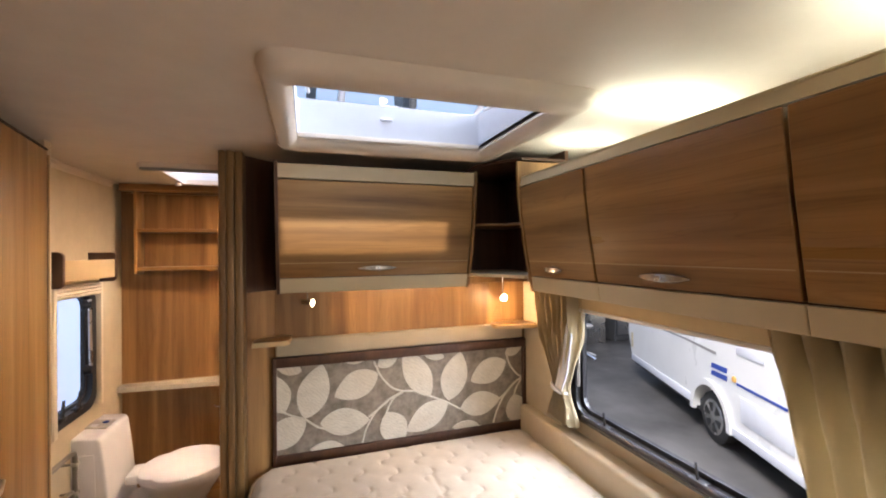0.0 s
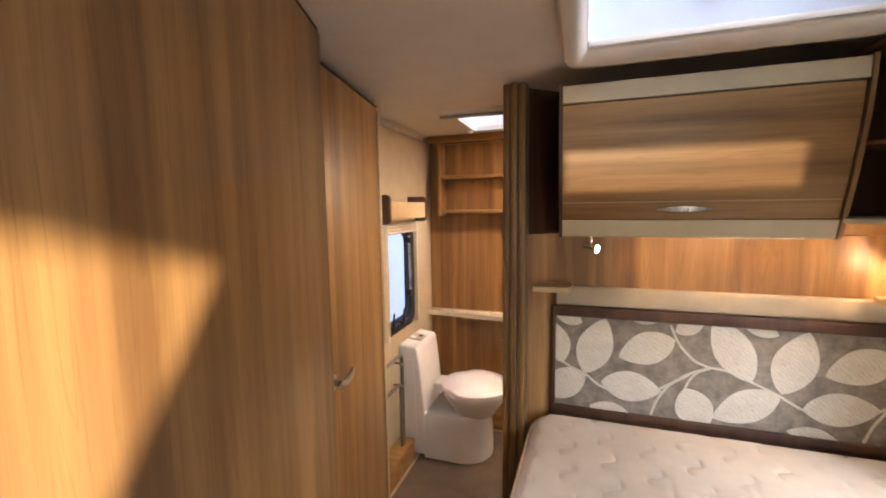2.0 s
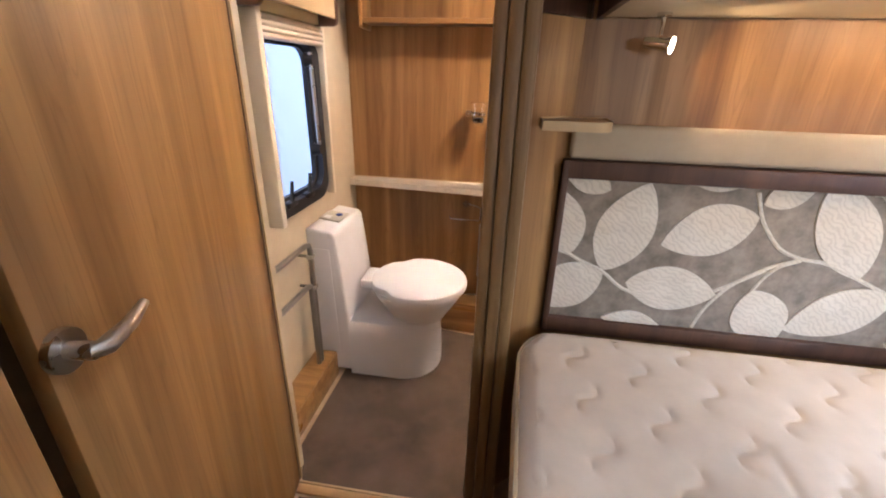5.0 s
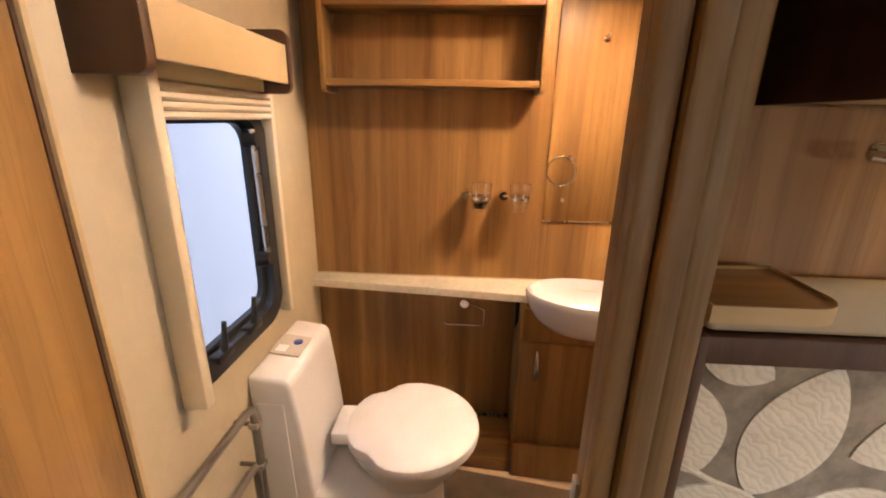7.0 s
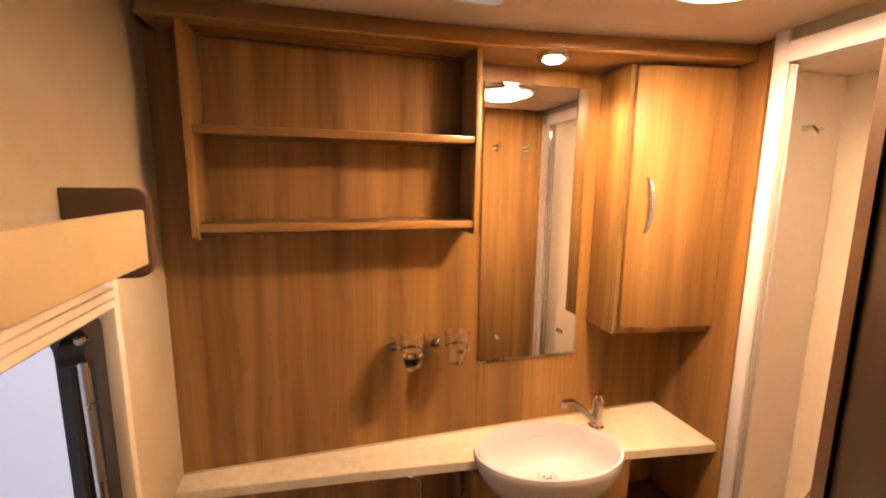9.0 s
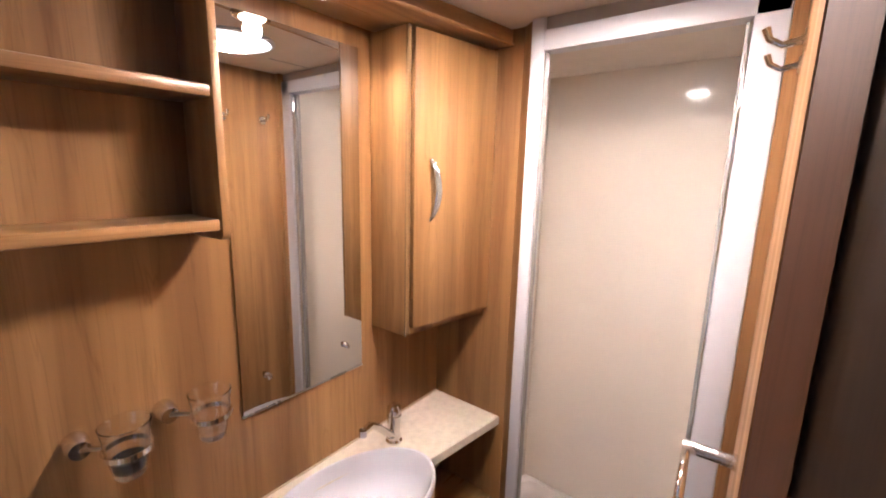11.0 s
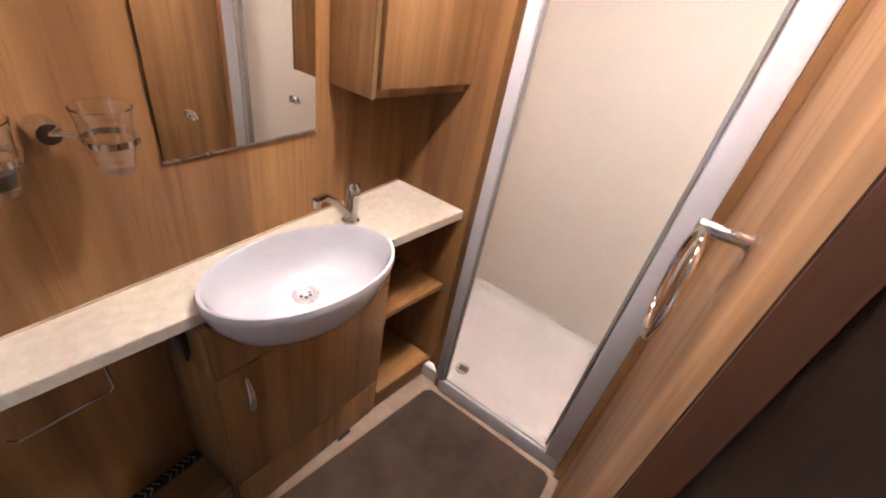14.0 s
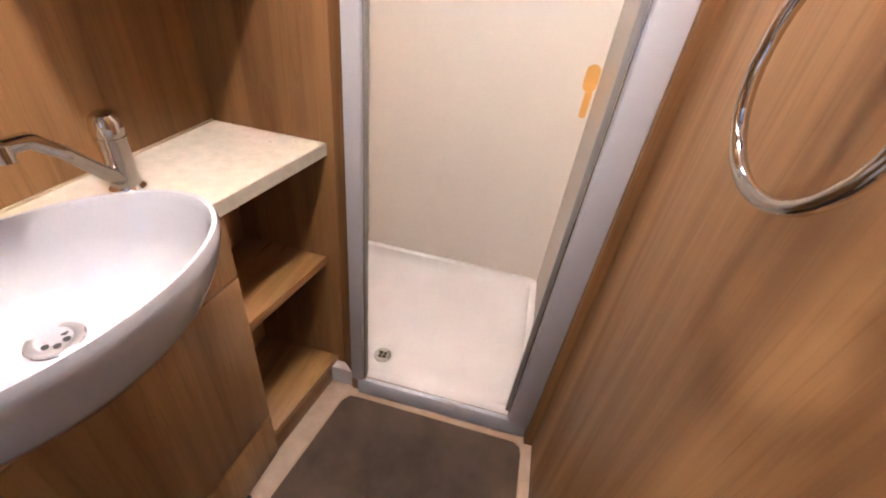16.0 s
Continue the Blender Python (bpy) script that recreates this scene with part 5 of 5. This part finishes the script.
for k in range(38):
    x = -0.865 + 0.0155 * k
    part("grille_link", tube([(x, 2.950, 0.157), (x + 0.011, 2.962, 0.157), (x, 2.976, 0.157)], 0.0022, n=5), STEEL, hb)


def towel_rail():
    r = root("towel_rail", (-1.0, 2.2, 0.1), "grey steel ladder towel rail by the toilet", "towel rail")
    x = -0.985
    part("frame", tube([(x, 2.0, 0.655), (x, 2.30, 0.655), (x, 2.325, 0.648), (x, 2.333, 0.625), (x, 2.333, 0.12)], 0.0105, n=12), DULL_STEEL, r)
    part("bar", tube([(x, 2.0, 0.492), (x, 2.28, 0.492), (x, 2.305, 0.486), (x, 2.312, 0.465), (x, 2.312, 0.12)], 0.0105, n=12), DULL_STEEL, r)
    for z in (0.60, 0.47):
        part("bracket", tube([(LEFT, 2.333, z), (x, 2.333, z)], 0.006, n=8), DULL_STEEL, r)
        part("clip", box(x - 0.012, x + 0.012, 2.318, 2.348, z - 0.008, z + 0.008, 0.003), STEEL, r)


towel_rail()

# ---- washroom window ----


def washroom_window():
    y0, y1, z0, z1 = WIN_L
    w = root("window_2", (LEFT, (y0 + y1) / 2, z0), "small hinged caravan window with black rubber frame", "window")
    w["kind"] = "structure"
    part("outer_frame", ring_prism(rounded(y0 - 0.01, y1 + 0.005, z0 - 0.01, z1 + 0.005, 0.09), rounded(y0 + 0.02, y1 - 0.04, z0 + 0.035, z1 - 0.02, 0.07), LEFT - 0.03, LEFT + 0.012, "x"), RUBBER, w, "black rubber frame")
    part("inner_seal", ring_prism(rounded(y0 + 0.012, y1 - 0.033, z0 + 0.028, z1 - 0.012, 0.072), rounded(y0 + 0.03, y1 - 0.055, z0 + 0.05, z1 - 0.03, 0.06), LEFT - 0.034, LEFT - 0.016, "x"), RUBBER, w)
    p = part("pane", prism(rounded(y0 + 0.018, y1 - 0.042, z0 + 0.036, z1 - 0.018, 0.06), LEFT - 0.0395, LEFT - 0.0355, "x"), GLASS, w, "clear acrylic pane")
    p.visible_shadow = False
    x = LEFT + 0.018
    part("stay", tube([(x, y1 - 0.074, z0 + 0.20), (x, y1 - 0.084, z1 - 0.045)], 0.008, n=10), STEEL, w, "steel window stay")
    for z in (z0 + 0.19, z1 - 0.07):
        part("stay_knob", tube([(x - 0.022, y1 - 0.078, z), (x + 0.010, y1 - 0.078, z)], [0.026, 0.018], n=14), RUBBER, w, "black stay knob")
    for y in (y0 + 0.12, y0 + 0.26):
        c = part("catch", box(LEFT - 0.006, LEFT + 0.022, y - 0.032, y + 0.032, z0 + 0.022, z0 + 0.044, 0.006), RUBBER, w, "black window catch")
        part("lever", tube([(LEFT + 0.014, y, z0 + 0.04), (LEFT + 0.018, y + 0.008, z0 + 0.115)], [0.009, 0.006], n=8), RUBBER, c)


washroom_window()


def washroom_blind():
    b = root("window_blind", (LEFT, 2.4, 0.77), "cream pleated blind raised in its side rails", "blind")
    y0, y1 = 2.160, 2.665
    part("side_rail", box(LEFT + 0.001, -0.985, y0 + 0.016, y0 + 0.0455, 0.765, 1.42, 0.006), RAIL, b)
    part("side_rail", box(LEFT + 0.001, -1.005, y1 - 0.022, y1, 0.765, 1.42, 0.004), RAIL, b)
    part("top_rail", box(LEFT + 0.001, -0.99, y0 + 0.046, y1 - 0.023, 1.405, 1.44, 0.004), CREAM_TRIM, b)
    for k in range(4):
        z = 1.338 + k * 0.0166
        part("pleat", prism([(LEFT + 0.006, z), (-1.006, z + 0.001), (-1.001, z + 0.006), (-1.003, z + 0.012), (-1.007, z + 0.0158), (LEFT + 0.006, z + 0.0162)], y0 + 0.047, y1 - 0.024, "y"), CEILING, b)


washroom_blind()


def window_pelmet():
    p = root("window_pelmet", (LEFT, 2.35, 1.4), "beige window pelmet between two rounded brown brackets", "pelmet")
    part("board", box(-0.938, -0.924, 2.118, 2.585, 1.425, 1.515, 0.003), BEIGE, p)
    for y in (2.098, 2.586):
        out = [(LEFT + 0.001, 1.402), (-0.945, 1.402)] + arc(-0.942, 1.424, 0.022, 270, 360, 5) + arc(-0.942, 1.528, 0.022, 0, 90, 5) + [(LEFT + 0.001, 1.55)]
        part("bracket", prism(out, y, y + 0.020, "y", 0.002), BROWN, p, "rounded dark brown bracket")


window_pelmet()

# ---- shower ----
SX, SY0, SY1 = 0.478, 2.140, 2.640


def shower():
    s = root("shower_cubicle", (0.8, 2.5, 0), "cream moulded shower cubicle with white aluminium door frame", "shower")
    x1, ya, yb = 1.145, 2.1235, 2.90
    part("rear_wall", box(x1, x1 + 0.012, ya, yb, 0.03, TOP - 0.001), SHOWER, s, "glossy cream wall panel")
    part("far_wall", box(0.53, x1 - 0.0005, yb, yb + 0.012, 0.03, TOP - 0.001), SHOWER, s, "glossy cream wall panel")
    part("near_wall", box(SX + 0.03, x1 - 0.0005, ya, ya + 0.010, 0.03, TOP - 0.001), SHOWER, s, "glossy cream wall panel")
    part("side_wall", box(0.5285, 0.536, 2.642, yb - 0.0005, 0.03, TOP - 0.001), SHOWER, s, "glossy cream wall panel")
    tray = bmesh.new()
    pts_o = rounded(SX + 0.006, x1 - 0.001, ya + 0.0105, yb - 0.001, 0.03)
    rows = [(0.0, 0.002), (0.0, 0.066), (0.008, 0.070), (0.026, 0.068), (0.036, 0.046), (0.055, 0.034), (0.11, 0.030)]
    loops = []
    for inset, z in rows:
        loops.append([tray.verts.new((x, y, z)) for x, y in rounded(SX + 0.006 + inset, x1 - 0.001 - inset, ya + 0.0105 + inset, yb - 0.001 - inset, 0.03 + inset * 0.6)])
    for la, lb in zip(loops, loops[1:]):
        for i in range(len(la)):
            j = (i + 1) % len(la)
            tray.faces.new((la[i], la[j], lb[j], lb[i]))
    tray.faces.new(loops[-1])
    tray.faces.new(loops[0][::-1])
    part("tray", tray, TRAY, s, "white moulded shower tray")
    part("tray_step", box(SX - 0.008, SX + 0.0055, SY0 - 0.012, SY1 - 0.002, 0.0, 0.062, 0.003), ALU, s, "white step edge")
    d = part("drain", lathe([(0.0, 0.0), (0.028, 0.0), (0.028, 0.004), (0.022, 0.0055), (0.016, 0.004), (0.0, 0.004)], (0.598, 2.605, 0.0335), 24), STEEL, s, "round steel drain")
    for k in range(4):
        a = radians(45 + 90 * k)
        part("slot", lathe([(0.0, 0.0), (0.0055, 0.0), (0.0055, 0.0008), (0.0, 0.0008)], (0.598 + 0.010 * math.cos(a), 2.605 + 0.010 * math.sin(a), 0.0378), 10), RUBBER, d)
    f = part("frame_post", box(SX - 0.012, SX + 0.034, SY1 - 0.020, SY1 + 0.016, 0.0625, TOP - 0.002, 0.004), ALU, s, "white aluminium post")
    part("seal", box(SX - 0.004, SX + 0.016, SY1 - 0.0255, SY1 - 0.0205, 0.064, 1.865, 0.001), GREY, f, "grey seal strip")
    f = part("frame_post", box(SX - 0.012, SX + 0.030, SY0 - 0.016, SY0 + 0.042, 0.0625, 1.915, 0.004), ALU, s, "white aluminium post")
    part("seal", box(SX - 0.002, SX + 0.012, SY0 + 0.0425, SY0 + 0.0475, 0.064, 1.865, 0.001), CHROME, f, "bright metal strip")
    part("seal", box(SX + 0.016, SX + 0.030, SY0 + 0.0425, SY0 + 0.055, 0.064, 1.865, 0.002), GREY, f, "grey door seal")
    part("head_rail", box(SX - 0.012, SX + 0.034, SY0 - 0.016, SY1 - 0.0205, 1.8655, 1.916, 0.003), ALU, s, "white head rail")
    part("head_gap", box(SX - 0.002, SX + 0.03, SY0 - 0.016, SY1 - 0.021, 1.9165, TOP - 0.001), GREY, s, "grey strip above the rail")
    part("robe_hook", tube([(0.965, yb - 0.001, 1.765), (0.965, yb - 0.03, 1.765), (0.965, yb - 0.05, 1.745), (0.965, yb - 0.06, 1.76)], [0.012, 0.008, 0.006, 0.005], n=10), CHROME, s, "small chrome hook")
    # made-up fixture for the shower fill, tucked behind the head rail
    lt = part("downlight", lathe([(0.0, 0.0), (0.055, 0.0), (0.058, -0.006), (0.050, -0.012), (0.0, -0.012)], (0.60, 2.42, TOP - 0.001), 24), WHITE, s, "white fixture added round the shower fill lamp")
    part("lens", lathe([(0.0, 0.0), (0.045, 0.0), (0.040, -0.005), (0.0, -0.006)], (0.60, 2.42, TOP - 0.0135), 24), DIFFUSER, lt, "glowing lens added below the shower fill fixture")
    blot = prism(rounded(2.136, 2.178, 0.815, 0.895, 0.020), x1 - 0.0012, x1 - 0.0003, "x")
    prism(rounded(2.142, 2.164, 0.735, 0.822, 0.010), x1 - 0.0014, x1 - 0.0003, "x", bm=blot)
    part("sticker", blot, YELLOW, s, "worn yellow sticker residue")


shower()


def towel_ring():
    r = root("towel_ring", (0.09, 2.102, 1.15), "chrome towel ring on a round arm", "towel ring")
    x, z, y = 0.090, 1.156, 2.100
    part("rose", tube([(x, y, z), (x, y + 0.005, z)], 0.012, n=18), CHROME, r)
    part("arm", tube([(x, y + 0.004, z), (x - 0.002, y + 0.066, z), (x - 0.002, y + 0.068, z)], [0.0095, 0.0095, 0.008], n=16), STEEL, r)
    c = Vector((x - 0.048, y + 0.060, z - 0.070))
    pts = [c + Vector((0.078 * math.cos(a), 0.004 * math.cos(a), 0.078 * math.sin(a))) for a in [2 * math.pi * k / 40 for k in range(40)]]
    part("hoop", tube(pts, 0.0055, closed=True, n=10), CHROME, r)


towel_ring()


def coat_hook(x, z):
    h = root("coat_hook", (x, 2.102, z), "small chrome coat hook on the partition", "hook", "coat hooks")
    part("plate", tube([(x, 2.1002, z), (x, 2.105, z)], 0.016, n=16), CHROME, h)
    part("peg", tube([(x, 2.104, z), (x, 2.128, z - 0.004), (x, 2.144, z + 0.006), (x, 2.150, z + 0.022)], [0.006, 0.005, 0.005, 0.006], n=10), CHROME, h)


coat_hook(0.217, 1.75)
coat_hook(0.385, 1.75)

# ---- outside: hall floor, neighbouring caravan, roof ----
G = -0.58
setting("ground", box(-60, 60, -60, 60, G - 0.05, G), ASPHALT, "grey worn concrete floor of the sales hall", "ground", False)


def neighbour():
    c = root("parked_caravan", (4.20, 3.43, G), "white parked touring caravan with blue stripes and alloy wheel", "caravan")
    # built along its own wall line, then turned into place: x outwards-in, y to its rear, wheel at y = 0
    m = Matrix.Translation((4.20, 3.43, 0)) @ Matrix.Rotation(radians(-23.6), 4, "Z")

    def add(name, bm, mat, parent=None, label=""):
        return part(name, turned(bm, m), mat, parent or c, label)
    arch = arc(0.03, -0.30, 0.34, 165, 15, 12)
    body = [(-3.0, -0.30), (-0.30, -0.30)] + arch + [(0.36, -0.30), (2.45, -0.20), (2.58, 0.1), (2.62, 1.7), (2.4, 2.0), (-3.0, 2.0)]
    add("body", prism(body, 0.0, 2.1, "x"), SHELL)
    outer, inner = arc(0.03, -0.30, 0.40, 185, -5, 14), arc(0.03, -0.30, 0.335, 185, -5, 14)
    add("wheel_arch", prism(outer + inner[::-1], -0.035, 0.01, "x"), SHELL, None, "flared white wheel arch")
    add("skirt", box(-0.012, 0.0, 0.46, 2.43, -0.29, -0.19, 0.004), WHITE)
    add("skirt", box(-0.018, 0.0, -3.0, -0.38, -0.33, -0.24, 0.004), WHITE)
    add("floor_panel", box(0.05, 2.0, -3.0, 2.4, -0.36, -0.21), RUBBER, None, "dark underside")
    add("lining", box(0.14, 0.18, -0.4, 0.45, -0.36, 0.06), RUBBER, None, "dark wheel arch lining")
    zc = G + 0.275
    w = add("wheel", tube([(0.02, 0.03, zc), (0.035, 0.03, zc), (0.13, 0.03, zc), (0.139, 0.03, zc)], [0.235, 0.272, 0.272, 0.25], n=36), TYRE, None, "black tyre")
    add("rim", tube([(0.014, 0.03, zc), (0.024, 0.03, zc)], [0.178, 0.192], n=30), SILVER, w, "alloy rim")
    for k in range(6):
        a = 2 * math.pi * k / 6 + 0.3
        pts = [(0.03 + r * math.cos(a + o), zc + r * math.sin(a + o)) for r, o in ((0.06, -0.22), (0.16, -0.30), (0.16, 0.30), (0.06, 0.22))]
        add("gap", prism(pts, 0.0115, 0.0135, "x"), TYRE, w)
    for z in (0.245, 0.165):
        add("stripe", prism([(0.02, z), (-0.27, z + 0.01), (-0.285, z + 0.065), (0.0, z + 0.055)], -0.004, -0.0005, "x"), BLUE, None, "blue stripe")
    add("stripe", prism([(-3.0, 0.19), (-0.44, 0.19), (-0.44, 0.215), (-3.0, 0.215)], -0.004, -0.0005, "x"), BLUE, None, "long blue stripe")
    add("stripe", prism([(1.44, 0.42), (0.6, 0.425), (-0.08, 0.40), (-0.08, 0.43), (0.6, 0.45), (1.44, 0.435)], -0.004, -0.0005, "x"), GREY, None, "grey swoosh stripe")
    add("marker_lamp", tube([(-0.012, -0.40, 0.235), (0.0, -0.40, 0.235)], [0.028, 0.034], n=14), YELLOW, None, "amber marker lamp")
    add("vent", box(-0.012, -0.0005, -0.85, -0.45, 0.50, 0.66, 0.004), WHITE, None, "white fridge vent")
    add("hatch", box(-0.008, -0.0005, -1.2, -0.5, -0.15, 0.10, 0.004), WHITE, None, "white service hatch")
    add("corner_lamp", box(-0.010, 0.0, 2.38, 2.44, -0.08, 0.16, 0.004), CREAM_TRIM, None, "pale rear corner lamp")
    add("window", box(-0.008, -0.0005, 0.6, 2.0, 0.75, 1.45, 0.003), GREY, None, "tinted window")


neighbour()


def machine(x, y, w, h, mat):
    m = root("stored_unit", (x, y, G), "dark stored workshop unit standing in the hall", "cabinet", "stored units")
    part("case", box(x, x + w, y, y + 0.8, G, G + h, 0.03), mat, m)
    part("front_panel", box(x + 0.06, x + w - 0.06, y - 0.02, y - 0.001, G + 0.15, G + h - 0.15, 0.01), STEEL, m)


machine(4.9, 7.7, 0.9, 1.5, RUBBER)
machine(5.95, 7.9, 0.55, 0.95, STEEL)
machine(6.75, 7.9, 0.7, 1.05, HALL)
machine(3.7, 8.1, 0.8, 1.3, HALL)


def work_stool(x, y):
    w = root("work_stool", (x, y, G), "grey workshop stool with bright steel legs in the hall", "stool")
    part("seat", lathe([(0.0, 0.0), (0.17, 0.0), (0.18, 0.03), (0.16, 0.05), (0.0, 0.05)], (x, y, G + 0.62), 20), SILVER_GREY, w)
    part("column", tube([(x, y, G + 0.1), (x, y, G + 0.62)], 0.03, n=10), CHROME, w)
    for k in range(5):
        a = 2 * math.pi * k / 5
        part("leg", tube([(x, y, G + 0.14), (x + 0.26 * math.cos(a), y + 0.26 * math.sin(a), G + 0.03)], 0.025, n=8), CHROME, w)


work_stool(5.15, 6.9)
setting("backdrop_hall_wall", box(-30, 30, 9.2, 9.4, G, 2.5), HALL, "dark steel-clad far wall of the hall", "wall", False)
hr = root("hall_roof", (0, 1, 5.6), "hall roof of translucent sheets on dark steel beams", "roof")
hr["kind"] = "structure"
part("translucent_sheet", box(-6, 6, -6, 11.9, 6.2, 6.22), ROOFGLOW, hr)
for x in (-2.2, 0.2, 2.2):
    part("beam", box(x, x + 0.18, -6, 11.8, 5.5, 5.9, 0.01), HALL, hr)
for y in (1.2, 3.0, 4.6, 6.4):
    part("purlin", box(-6, 6, y, y + 0.16, 5.92, 6.1, 0.01), HALL, hr)
part("sheet_dark", box(0.9, 1.7, 2.6, 3.8, 6.12, 6.14), HALL, hr, "dark opaque roof sheet")
# added glowing sheet, seen only as brightness through the small window
setting("backdrop_daylight", box(-1.68, -1.63, 0.5, 9.0, G, 2.02), BACKDROP_GLOW, "glowing sheet standing in for daylight outside the washroom window", "backdrop", False)
setting("trim_ceiling_seam", box(0.30, 0.478, 2.32, 2.326, TOP - 0.0015, TOP - 0.0002), GREY, "fine seam in the washroom ceiling lining", "trim", False)
part("chord", box(-3, 4, 5.95, 6.05, 4.15, 4.35, 0.01), HALL, hr)
part("chord", box(-3, 4, 5.95, 6.05, 3.45, 3.58, 0.01), HALL, hr)
for k in range(7):
    x = -2.6 + k * 0.95
    part("brace", tube([(x, 6.0, 3.5), (x + 0.48, 6.0, 4.25)], 0.045, n=8), ALU if k % 2 else HALL, hr)
part("hall_lamp", box(1.0, 1.7, 5.7, 5.9, 3.72, 3.86, 0.02), glow("hall_lamp_tube", (0.95, 0.97, 1.0), 3.0), hr, "bright hall lamp")
setting("backdrop_wall_light", box(-12, 12, 11.9, 11.98, 2.6, 6.4), ROOFGLOW, "translucent upper sheets of the hall wall", "backdrop", False)
